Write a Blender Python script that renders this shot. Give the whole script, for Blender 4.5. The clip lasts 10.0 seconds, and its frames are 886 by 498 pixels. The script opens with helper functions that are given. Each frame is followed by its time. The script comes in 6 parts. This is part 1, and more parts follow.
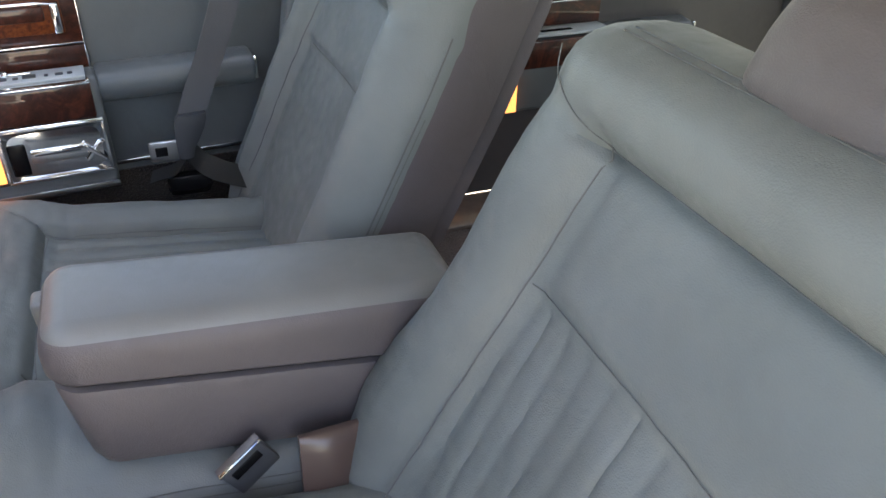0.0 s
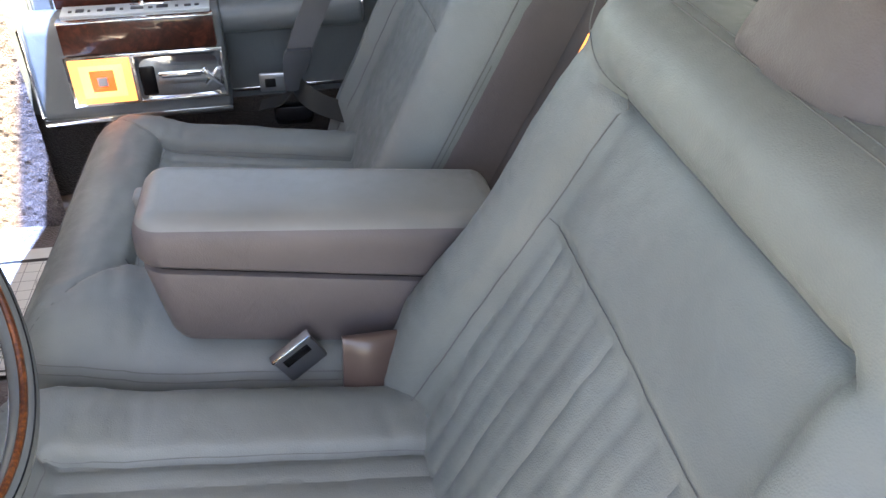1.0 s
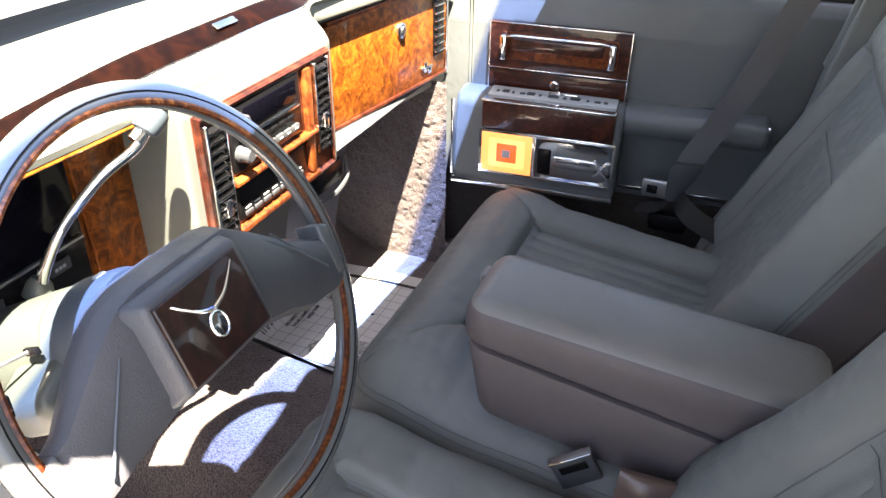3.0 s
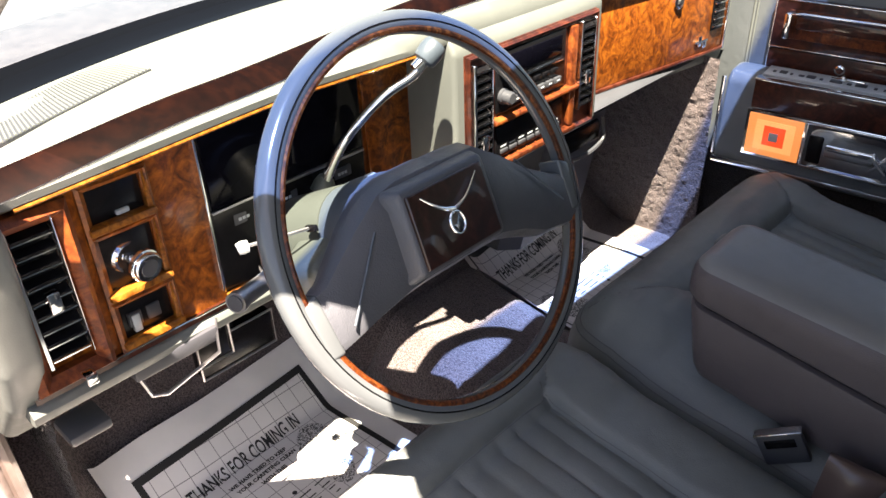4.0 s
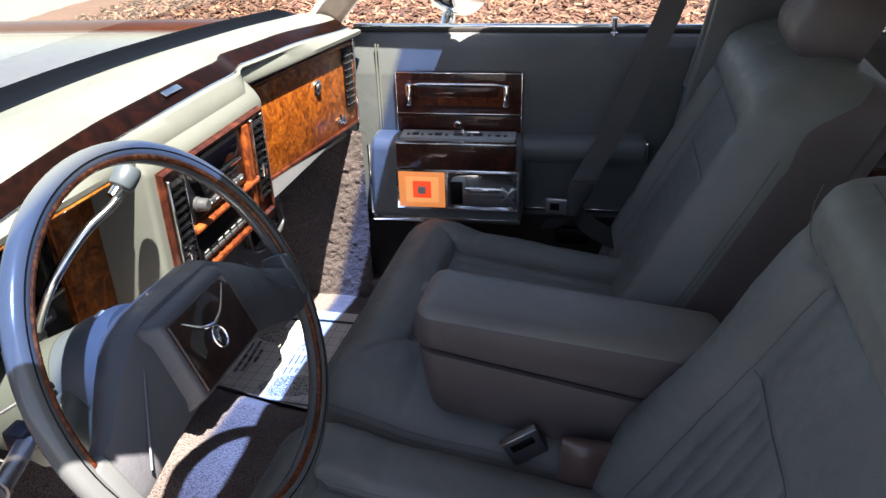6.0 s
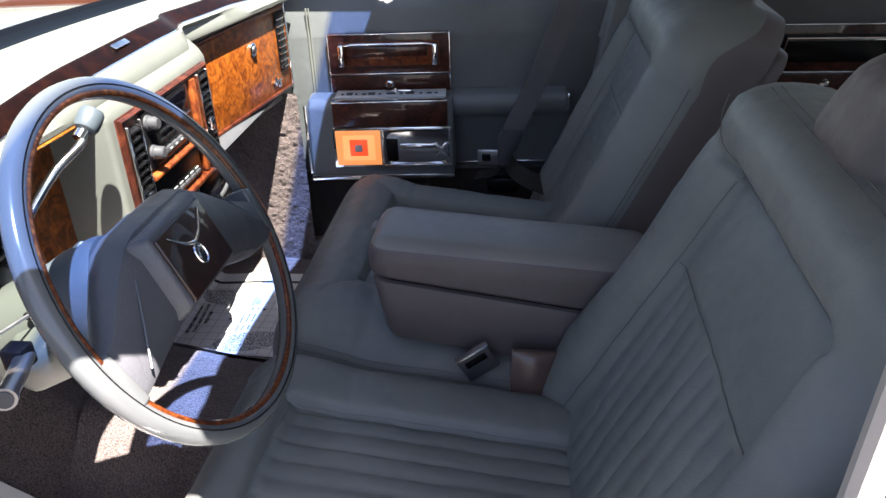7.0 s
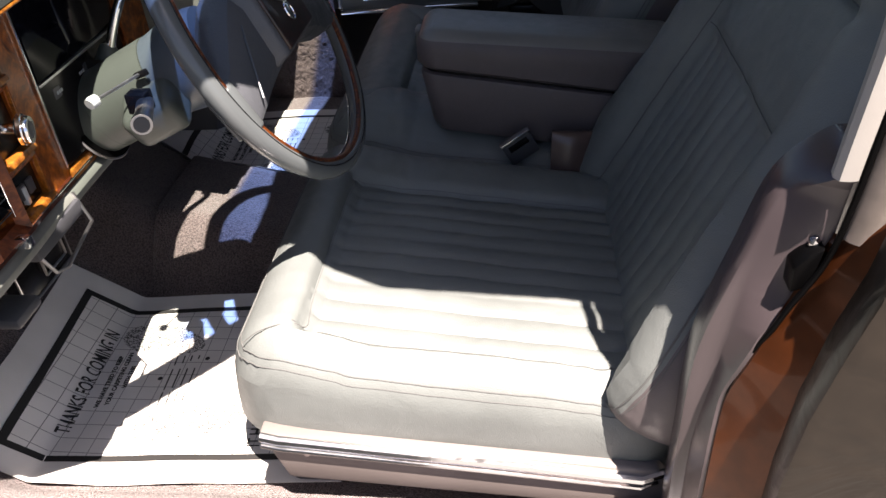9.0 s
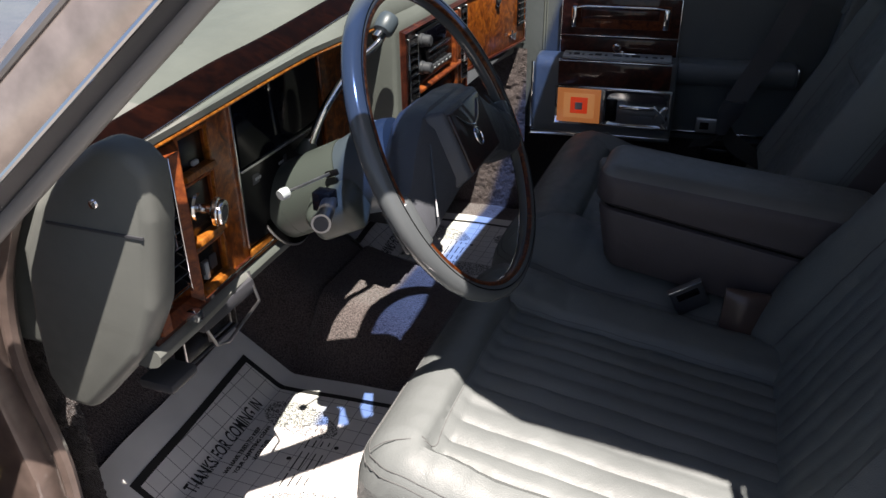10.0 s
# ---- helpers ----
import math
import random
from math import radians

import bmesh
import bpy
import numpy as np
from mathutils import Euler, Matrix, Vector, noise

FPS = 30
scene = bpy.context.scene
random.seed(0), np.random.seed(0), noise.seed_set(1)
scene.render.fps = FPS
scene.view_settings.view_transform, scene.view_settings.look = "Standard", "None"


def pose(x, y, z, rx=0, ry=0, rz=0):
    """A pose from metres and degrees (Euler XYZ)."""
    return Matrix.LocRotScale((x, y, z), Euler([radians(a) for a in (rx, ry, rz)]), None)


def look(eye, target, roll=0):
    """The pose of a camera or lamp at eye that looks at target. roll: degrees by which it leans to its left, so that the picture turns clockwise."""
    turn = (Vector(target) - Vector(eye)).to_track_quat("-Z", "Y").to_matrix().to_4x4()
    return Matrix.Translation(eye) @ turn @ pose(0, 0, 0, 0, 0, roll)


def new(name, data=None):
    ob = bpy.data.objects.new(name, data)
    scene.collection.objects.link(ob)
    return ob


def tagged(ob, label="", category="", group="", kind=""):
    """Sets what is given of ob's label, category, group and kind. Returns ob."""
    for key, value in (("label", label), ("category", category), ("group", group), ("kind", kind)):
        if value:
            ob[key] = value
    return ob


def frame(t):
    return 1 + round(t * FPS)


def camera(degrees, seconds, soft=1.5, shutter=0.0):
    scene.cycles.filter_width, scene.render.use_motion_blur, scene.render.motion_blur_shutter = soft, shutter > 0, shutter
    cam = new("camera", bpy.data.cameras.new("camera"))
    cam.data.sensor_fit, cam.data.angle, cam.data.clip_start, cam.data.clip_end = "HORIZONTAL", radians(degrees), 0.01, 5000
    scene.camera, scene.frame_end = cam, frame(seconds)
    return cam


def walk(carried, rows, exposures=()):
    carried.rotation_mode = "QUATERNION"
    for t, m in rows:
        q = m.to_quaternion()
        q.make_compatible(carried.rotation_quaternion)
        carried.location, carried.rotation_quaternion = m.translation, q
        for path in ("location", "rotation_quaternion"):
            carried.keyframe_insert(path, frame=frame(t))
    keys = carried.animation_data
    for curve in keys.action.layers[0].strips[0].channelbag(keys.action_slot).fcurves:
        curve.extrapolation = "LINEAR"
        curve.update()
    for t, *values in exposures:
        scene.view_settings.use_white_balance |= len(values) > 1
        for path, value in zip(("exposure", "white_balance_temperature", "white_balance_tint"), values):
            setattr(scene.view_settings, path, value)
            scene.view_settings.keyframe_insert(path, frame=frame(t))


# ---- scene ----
cam = camera(59.5, 10.0)
PATH = [
    (0, (-0.097, -0.666, 1.119), (0.524, 0.907, 0.051), 1.1),
    (0.5, (-0.079, -0.744, 1.104), (0.37, 0.789, -0.1), -0.1),
    (1, (-0.033, -0.771, 1.137), (0.268, 0.832, -0.021), 1.0),
    (1.5, (-0.031, -0.78, 1.201), (0.249, 0.878, 0.117), 2.7),
    (2, (-0.043, -0.776, 1.224), (0.183, 0.939, 0.219), 3.4),
    (2.5, (-0.03, -0.753, 1.216), (-0.188, 0.973, 0.219), 2.8),
    (3, (0.024, -0.754, 1.209), (-0.616, 0.833, 0.175), 0.7),
    (3.2, (0.042, -0.758, 1.202), (-0.773, 0.747, 0.166), -0.3),
    (4.3, (0.107, -0.839, 1.19), (-1.106, 0.355, 0.139), -2.2),
    (4.5, (0.107, -0.846, 1.191), (-1.092, 0.361, 0.141), -2.2),
    (5, (0.089, -0.862, 1.21), (-0.971, 0.502, 0.203), -1.4),
    (5.5, (0.048, -0.885, 1.231), (-0.684, 0.724, 0.294), -1.3),
    (5.7, (0.038, -0.891, 1.238), (-0.554, 0.786, 0.323), -1.6),
    (6.8, (0.006, -0.994, 1.214), (-0.234, 0.76, 0.284), -2.0),
    (7, (0.005, -1.023, 1.202), (-0.225, 0.723, 0.254), -2.3),
    (7.5, (0.004, -1.103, 1.193), (-0.201, 0.614, 0.188), -2.4),
    (8, (0.001, -1.161, 1.175), (-0.211, 0.526, 0.122), -3.2),
    (8.5, (-0.027, -1.189, 1.137), (-0.254, 0.465, 0.035), -4.2),
    (9, (-0.064, -1.225, 1.113), (-0.278, 0.387, -0.052), -4.5),
    (9.5, (-0.095, -1.243, 1.114), (-0.309, 0.381, -0.035), -3.8),
    (10, (-0.067, -1.194, 1.137), (-0.693, 0.461, 0.206), -0.9),
]
walk(cam, [(t, look(eye, target, roll)) for t, eye, target, roll in PATH],
     [(0.0, 5.08, 7800, 14), (0.5, 5.46, 8050, 14), (1.0, 5.34, 8050, 15), (2.0, 5.07, 8100, 19), (3.0, 4.57, 7800, 19), (3.8, 3.59, 7500, 20), (4.5, 3.29, 7600, 20), (5.7, 3.06, 7200, 20), (7.0, 3.49, 6800, 20), (7.6, 3.68, 6700, 19), (8.2, 3.44, 6800, 20), (9.0, 2.33, 7000, 20), (9.5, 2.0, 7000, 20), (10.0, 1.6, 6700, 18)])
# ---- built ----
# ---------------------------------------------------------------- world, sun
SUN = Vector((0.25, -0.34, 1.0)).normalized()   # towards the sun
world = bpy.data.worlds.new("sky")
scene.world = world
world.use_nodes = True
wn = world.node_tree
sky = wn.nodes.new("ShaderNodeTexSky")
sky.sky_type = 'NISHITA'
sky.sun_disc = False
sky.sun_elevation = math.asin(SUN.z)
sky.sun_rotation = math.atan2(SUN.x, SUN.y)
sky.air_density, sky.dust_density = 1.0, 1.2
bg = wn.nodes["Background"]
bg.inputs["Strength"].default_value = 0.036
wn.links.new(sky.outputs[0], bg.inputs[0])
sun_data = bpy.data.lights.new("sun", 'SUN')
sun_data.energy, sun_data.angle, sun_data.color = 5.0, radians(0.53), (1.0, 0.935, 0.84)
sun = new("sun", sun_data)
sun.matrix_world = look(SUN * 30, (0, 0, 0))

# ---------------------------------------------------------------- materials


def nodes_of(name):
    m = bpy.data.materials.new(name)
    m.use_nodes = True
    t = m.node_tree
    return m, t, t.nodes["Principled BSDF"]


def tex(t, kind, scale, vec=None, **props):
    n = t.nodes.new(kind)
    if "Scale" in n.inputs:
        n.inputs["Scale"].default_value = scale
    for k, v in props.items():
        n.inputs[k].default_value = v
    if vec is None:
        vec = t.nodes.get("coords")
        if vec is None:
            vec = t.nodes.new("ShaderNodeTexCoord")
            vec.name = "coords"
        vec = vec.outputs["Object"]
    t.links.new(vec, n.inputs["Vector"])
    return n


def ramp(t, src, stops):
    r = t.nodes.new("ShaderNodeValToRGB")
    e = r.color_ramp.elements
    while len(e) < len(stops):
        e.new(0.5)
    for el, (p, c) in zip(e, stops):
        el.position, el.color = p, (*c, 1)
    t.links.new(src, r.inputs[0])
    return r.outputs[0]


def bump(t, bsdf, src, strength, distance, chain=None):
    b = t.nodes.new("ShaderNodeBump")
    b.inputs["Strength"].default_value, b.inputs["Distance"].default_value = strength, distance
    t.links.new(src, b.inputs["Height"])
    if chain is not None:
        t.links.new(chain, b.inputs["Normal"])
    t.links.new(b.outputs[0], bsdf.inputs["Normal"])
    return b.outputs[0]


def mixed(t, a, b, fac):
    m = t.nodes.new("ShaderNodeMix")
    m.data_type = 'RGBA'
    for val, sock in ((fac, m.inputs[0]), (a, m.inputs[6]), (b, m.inputs[7])):
        if hasattr(val, "default_value"):
            t.links.new(val, sock)
        else:
            sock.default_value = val if isinstance(val, float) else (*val, 1)
    return m.outputs[2]


def scaled(c, k):
    return tuple(min(1.0, x * k) for x in c)


def leather(name, col, rough=0.5, relief=1.0):
    m, t, b = nodes_of(name)
    big = tex(t, "ShaderNodeTexNoise", 6, Detail=5.0)
    c = ramp(t, big.outputs[0], [(0.3, scaled(col, 0.86)), (0.7, scaled(col, 1.14))])
    t.links.new(c, b.inputs["Base Color"])
    fine = tex(t, "ShaderNodeTexVoronoi", 650)
    crease = tex(t, "ShaderNodeTexNoise", 55, Detail=6.0, Distortion=0.6)
    n1 = bump(t, b, fine.outputs["Distance"], 0.3 * relief, 0.0008)
    n2 = bump(t, b, crease.outputs[0], 0.2 * relief, 0.0016, n1)
    fold = tex(t, "ShaderNodeTexNoise", 17, Detail=3.0, Distortion=1.2)
    bump(t, b, fold.outputs[0], 0.2 * relief, 0.006, n2)
    r = ramp(t, crease.outputs[0], [(0.3, (rough - 0.06,) * 3), (0.75, (rough + 0.1,) * 3)])
    t.links.new(r, b.inputs["Roughness"])
    b.inputs["Specular IOR Level"].default_value = 0.45
    return m


def plastic(name, col, rough=0.4, grain=900, strength=0.1, spec=0.5):
    m, t, b = nodes_of(name)
    big = tex(t, "ShaderNodeTexNoise", 9, Detail=4.0)
    c = ramp(t, big.outputs[0], [(0.3, scaled(col, 0.9)), (0.7, scaled(col, 1.1))])
    t.links.new(c, b.inputs["Base Color"])
    b.inputs["Roughness"].default_value = rough
    b.inputs["Specular IOR Level"].default_value = spec
    fine = tex(t, "ShaderNodeTexVoronoi", grain)
    bump(t, b, fine.outputs["Distance"], strength, 0.0005)
    return m


def carpet(name, col):
    m, t, b = nodes_of(name)
    tuft = tex(t, "ShaderNodeTexNoise", 380, Detail=3.0)
    big = tex(t, "ShaderNodeTexNoise", 7, Detail=6.0)
    c1 = ramp(t, tuft.outputs[0], [(0.34, scaled(col, 0.40)), (0.60, scaled(col, 1.4))])
    c2 = ramp(t, big.outputs[0], [(0.3, (0.75, 0.75, 0.75)), (0.7, (1.15, 1.15, 1.15))])
    mul = t.nodes.new("ShaderNodeMix")
    mul.data_type, mul.blend_type = 'RGBA', 'MULTIPLY'
    mul.inputs[0].default_value = 1.0
    t.links.new(c1, mul.inputs[6])
    t.links.new(c2, mul.inputs[7])
    t.links.new(mul.outputs[2], b.inputs["Base Color"])
    b.inputs["Roughness"].default_value = 0.95
    b.inputs["Specular IOR Level"].default_value = 0.1
    b.inputs["Sheen Weight"].default_value = 0.25
    bump(t, b, tuft.outputs[0], 1.0, 0.006)
    return m


def wood(name, dark, mid, light, scale=28, coat=0.6, spec=0.25):
    m, t, b = nodes_of(name)
    warp = tex(t, "ShaderNodeTexNoise", scale, Detail=8.0, Roughness=0.62, Distortion=2.2)
    fine = tex(t, "ShaderNodeTexNoise", scale * 6, Detail=4.0)
    c = ramp(t, warp.outputs[0], [(0.30, dark), (0.48, mid), (0.66, light)])
    speck = ramp(t, fine.outputs[0], [(0.38, (0.35, 0.3, 0.28)), (0.55, (1, 1, 1))])
    mul = t.nodes.new("ShaderNodeMix")
    mul.data_type, mul.blend_type = 'RGBA', 'MULTIPLY'
    mul.inputs[0].default_value = 0.45
    t.links.new(c, mul.inputs[6])
    t.links.new(speck, mul.inputs[7])
    t.links.new(mul.outputs[2], b.inputs["Base Color"])
    b.inputs["Roughness"].default_value = 0.42
    b.inputs["Specular IOR Level"].default_value = spec
    b.inputs["Coat Weight"].default_value = coat
    b.inputs["Coat Roughness"].default_value = 0.05
    return m


def metal(name, col, rough):
    m, t, b = nodes_of(name)
    b.inputs["Base Color"].default_value = (*col, 1)
    b.inputs["Metallic"].default_value = 1.0
    sm = tex(t, "ShaderNodeTexNoise", 60, Detail=4.0)
    r = ramp(t, sm.outputs[0], [(0.3, (rough,) * 3), (0.8, (rough + 0.1,) * 3)])
    t.links.new(r, b.inputs["Roughness"])
    return m


def paint(name, col, rough=0.3, metallic=0.3, coat=0.8):
    m, t, b = nodes_of(name)
    flake = tex(t, "ShaderNodeTexNoise", 40, Detail=5.0)
    c = ramp(t, flake.outputs[0], [(0.3, scaled(col, 0.8)), (0.7, scaled(col, 1.2))])
    t.links.new(c, b.inputs["Base Color"])
    b.inputs["Metallic"].default_value = metallic
    b.inputs["Roughness"].default_value = rough
    b.inputs["Coat Weight"].default_value = coat
    b.inputs["Coat Roughness"].default_value = 0.05
    return m


def glass(name, tint, band=None):
    """Thin pane: clear in the middle, mirror-like by Fresnel; band: (start along x, tint) of a shade band along the top."""
    m, t, b = nodes_of(name)
    t.nodes.remove(b)
    out = t.nodes["Material Output"]
    tr, gl = t.nodes.new("ShaderNodeBsdfTransparent"), t.nodes.new("ShaderNodeBsdfGlossy")
    gl.inputs["Roughness"].default_value = 0.01
    lw = t.nodes.new("ShaderNodeLayerWeight")
    lw.inputs["Blend"].default_value = 0.5
    pw = t.nodes.new("ShaderNodeMath")
    pw.operation = 'POWER'
    pw.inputs[1].default_value = 4.0
    t.links.new(lw.outputs["Facing"], pw.inputs[0])
    fr = t.nodes.new("ShaderNodeMath")
    fr.operation = 'MULTIPLY_ADD'
    fr.inputs[1].default_value, fr.inputs[2].default_value = 0.75, 0.04
    t.links.new(pw.outputs[0], fr.inputs[0])
    mix = t.nodes.new("ShaderNodeMixShader")
    tr.inputs[0].default_value = (*tint, 1)
    if band:
        co = t.nodes.new("ShaderNodeTexCoord")
        sep = t.nodes.new("ShaderNodeSeparateXYZ")
        t.links.new(co.outputs["Object"], sep.inputs[0])
        sm = t.nodes.new("ShaderNodeMath")
        sm.operation = 'MULTIPLY_ADD'
        t.links.new(sep.outputs["Y"], sm.inputs[0])
        sm.inputs[1].default_value = -0.027
        t.links.new(sep.outputs["X"], sm.inputs[2])
        mr = t.nodes.new("ShaderNodeMapRange")
        mr.inputs["From Min"].default_value, mr.inputs["From Max"].default_value = band[0] - 0.010, band[0] + 0.010
        t.links.new(sm.outputs[0], mr.inputs["Value"])
        t.links.new(mixed(t, tint, band[1], mr.outputs[0]), tr.inputs[0])
    t.links.new(fr.outputs[0], mix.inputs[0])
    t.links.new(tr.outputs[0], mix.inputs[1])
    t.links.new(gl.outputs[0], mix.inputs[2])
    t.links.new(mix.outputs[0], out.inputs["Surface"])
    return m


def glow(name, col, strength):
    m, t, b = nodes_of(name)
    b.inputs["Base Color"].default_value = (*scaled(col, 0.8), 1)
    b.inputs["Roughness"].default_value = 0.25
    b.inputs["Emission Color"].default_value = (*col, 1)
    b.inputs["Emission Strength"].default_value = strength
    cell = tex(t, "ShaderNodeTexVoronoi", 260)
    bump(t, b, cell.outputs["Distance"], 0.4, 0.001)
    return m


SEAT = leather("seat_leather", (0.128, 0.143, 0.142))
# brown side vinyl, darkened further: head restraint shade is put into its colour
SEAT_SIDE_SHADED = leather("seat_vinyl_shaded", (0.088, 0.076, 0.080), 0.5)
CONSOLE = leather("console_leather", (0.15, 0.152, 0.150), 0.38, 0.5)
STITCH = plastic("seam_thread", (0.098, 0.102, 0.102), 0.7)
PAD = leather("dash_pad", (0.120, 0.131, 0.122), 0.5, 0.3)
COLUMN = plastic("column_plastic", (0.056, 0.066, 0.060), 0.42)
DOORSKIN = leather("door_vinyl", (0.10, 0.112, 0.118), 0.42)
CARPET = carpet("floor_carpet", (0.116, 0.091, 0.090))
# darker copy of the floor carpet, with the footwell's shade put into its colour
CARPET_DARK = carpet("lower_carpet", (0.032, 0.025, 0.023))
BURL = wood("burl_wood", (0.045, 0.009, 0.0015), (0.19, 0.047, 0.006), (0.37, 0.108, 0.012), 28, 0.3)
DARKWOOD = wood("dark_wood", (0.016, 0.0036, 0.0022), (0.044, 0.0095, 0.005), (0.098, 0.024, 0.011), 18)
REDWOOD = wood("trim_wood", (0.035, 0.007, 0.003), (0.13, 0.029, 0.009), (0.26, 0.068, 0.015), 30, 0.12)
STRIPWOOD = wood("strip_wood", (0.002, 0.0006, 0.0003), (0.0045, 0.0011, 0.0005), (0.009, 0.0021, 0.0008), 14, 0.05, 0.06)
GOLD = wood("amber_trim", (0.09, 0.027, 0.004), (0.24, 0.078, 0.010), (0.38, 0.145, 0.020), 40, 0.3)
INLAY = wood("inlay_wood", (0.02, 0.004, 0.001), (0.075, 0.018, 0.004), (0.20, 0.06, 0.012), 60, 0.3)
HORNWOOD = wood("horn_wood", (0.007, 0.0025, 0.002), (0.016, 0.005, 0.004), (0.035, 0.010, 0.007), 18)
BLACK = plastic("black_plastic", (0.006, 0.006, 0.007), 0.25, 900, 0.05, 0.2)
SCREEN = plastic("dark_screen", (0.002, 0.002, 0.004), 0.08, strength=0.0, spec=0.07)
CHARCOAL = plastic("charcoal_plastic", (0.045, 0.048, 0.055), 0.45)
BLUEGREY = leather("wheel_vinyl", (0.066, 0.072, 0.083), 0.38)
GREYBLUE = plastic("column_cover", (0.055, 0.072, 0.09), 0.4)
RIM = plastic("wheel_rim", (0.086, 0.098, 0.104), 0.16, 500, 0.03)
CHROME = metal("chrome", (0.86, 0.87, 0.88), 0.07)
DULL = metal("dull_metal", (0.45, 0.45, 0.46), 0.3)
MIRRORDARK = metal("dark_chrome", (0.30, 0.31, 0.33), 0.06)
PEWTER = plastic("switch_plate", (0.42, 0.46, 0.48), 0.35)
WEB = plastic("belt_webbing", (0.09, 0.09, 0.098), 0.75, 500, 0.5)
BROWNWEB = plastic("belt_sleeve", (0.075, 0.050, 0.044), 0.28)
PAINT = paint("body_paint", (0.082, 0.023, 0.006), 0.36, 0.6, 0.3)
# darker copy of the body paint; the skin's dark reflections are put into its colour
SKINSHADE = paint("body_paint_shaded", (0.020, 0.015, 0.011), 0.34, 0.3, 0.15)
waves = tex(SKINSHADE.node_tree, "ShaderNodeTexNoise", 11, Detail=3.0, Distortion=1.5)
bump(SKINSHADE.node_tree, SKINSHADE.node_tree.nodes["Principled BSDF"], waves.outputs[0], 0.6, 0.006)
SKIRT = plastic("seat_skirt", (0.17, 0.148, 0.142), 0.4)
PAINTGREY = paint("pillar_paint", (0.15, 0.115, 0.10), 0.35, 0.2)
HOODPAINT = paint("hood_paint", (0.36, 0.31, 0.28), 0.16, 0.75)
GARNISH = plastic("garnish_plastic", (0.28, 0.27, 0.255), 0.4)
# paler than the body paint; sky reflected in the upper frame is put into colour
FRAMEPAINT = paint("frame_paint", (0.30, 0.26, 0.235), 0.25, 0.6)
RUBBER = plastic("weather_seal", (0.012, 0.012, 0.012), 0.6)
SEALBLACK = plastic("black_seal", (0.0014, 0.0014, 0.0016), 0.35, 900, 0.05, 0.06)
HEADLINER = leather("headliner", (0.54, 0.54, 0.52), 0.9)
AMBER = glow("amber_lens", (1.0, 0.36, 0.11), 0.075)
PALEAMBER = glow("pale_lens", (1.0, 0.43, 0.15), 0.092)
REDLENS = glow("red_lens", (1.0, 0.08, 0.025), 0.105)
WSGLASS = glass("windshield_glass", (0.72, 0.78, 0.75), (-0.393, (0.120, 0.215, 0.50)))
SIDEGLASS = glass("side_glass", (0.84, 0.90, 0.88))
REARGLASS = glass("rear_glass", (0.38, 0.41, 0.40))

# ---------------------------------------------------------------- mesh helpers
HOME = {}


def thing(name, base, label, category, group="", kind=""):
    e = new(name)
    e.empty_display_size = 0.1
    e.location = base
    HOME[e] = Matrix.Translation(base)
    return tagged(e, label, category, group, kind)


def solid(name, bm, mat, smooth=True):
    me = bpy.data.meshes.new(name)
    bmesh.ops.recalc_face_normals(bm, faces=bm.faces)
    bm.to_mesh(me)
    bm.free()
    for mm in (mat if isinstance(mat, (list, tuple)) else [mat]):
        me.materials.append(mm)
    if smooth:
        for p in me.polygons:
            p.use_smooth = True
        me.set_sharp_from_angle(angle=radians(38))
    return new(name, me)


def part(name, bm, mat, parent, label=""):
    ob = solid(name, bm, mat)
    ob.parent = parent
    if parent in HOME:
        ob.matrix_parent_inverse = HOME[parent].inverted()
    return tagged(ob, label)


def single(name, bm, mat, label, category, group="", kind=""):
    return tagged(solid(name, bm, mat), label, category, group, kind)


def box(lo, hi, r=0.004, seg=2, m=None):
    bm = bmesh.new()
    bmesh.ops.create_cube(bm, size=1)
    lo, hi = Vector(lo), Vector(hi)
    for v in bm.verts:
        v.co = Vector(((v.co.x + .5) * (hi.x - lo.x) + lo.x, (v.co.y + .5) * (hi.y - lo.y) + lo.y, (v.co.z + .5) * (hi.z - lo.z) + lo.z))
    r = min(r, 0.49 * min(hi - lo))
    if r > 0:
        bmesh.ops.bevel(bm, geom=list(bm.edges), offset=r, segments=seg, profile=0.5, affect='EDGES')
    if m is not None:
        bm.transform(m)
    return bm


def prism(poly, axis, a, b, r=0.0, seg=2, m=None):
    """poly: corner pairs in the two other axes (in x, y, z order), pushed along axis from a to b."""
    bm = bmesh.new()
    i, j = [k for k in range(3) if k != axis]

    def at(p, s):
        c = [0, 0, 0]
        c[i], c[j], c[axis] = p[0], p[1], s
        return bm.verts.new(c)
    va, vb = [at(p, a) for p in poly], [at(p, b) for p in poly]
    n = len(poly)
    bm.faces.new(va), bm.faces.new(vb[::-1])
    for k in range(n):
        bm.faces.new((va[k], va[(k + 1) % n], vb[(k + 1) % n], vb[k]))
    bmesh.ops.recalc_face_normals(bm, faces=bm.faces)
    if r > 0:
        bmesh.ops.bevel(bm, geom=list(bm.edges), offset=r, segments=seg, profile=0.5, affect='EDGES')
    if m is not None:
        bm.transform(m)
    return bm


def loft(rings, caps=True, closed=True):
    bm = bmesh.new()
    vs = [[bm.verts.new(p) for p in ring] for ring in rings]
    n = len(vs[0])
    for a, b in zip(vs, vs[1:]):
        for k in range(n if closed else n - 1):
            bm.faces.new((a[k], a[(k + 1) % n], b[(k + 1) % n], b[k]))
    if caps:
        bm.faces.new(vs[0][::-1]), bm.faces.new(vs[-1])
    return bm


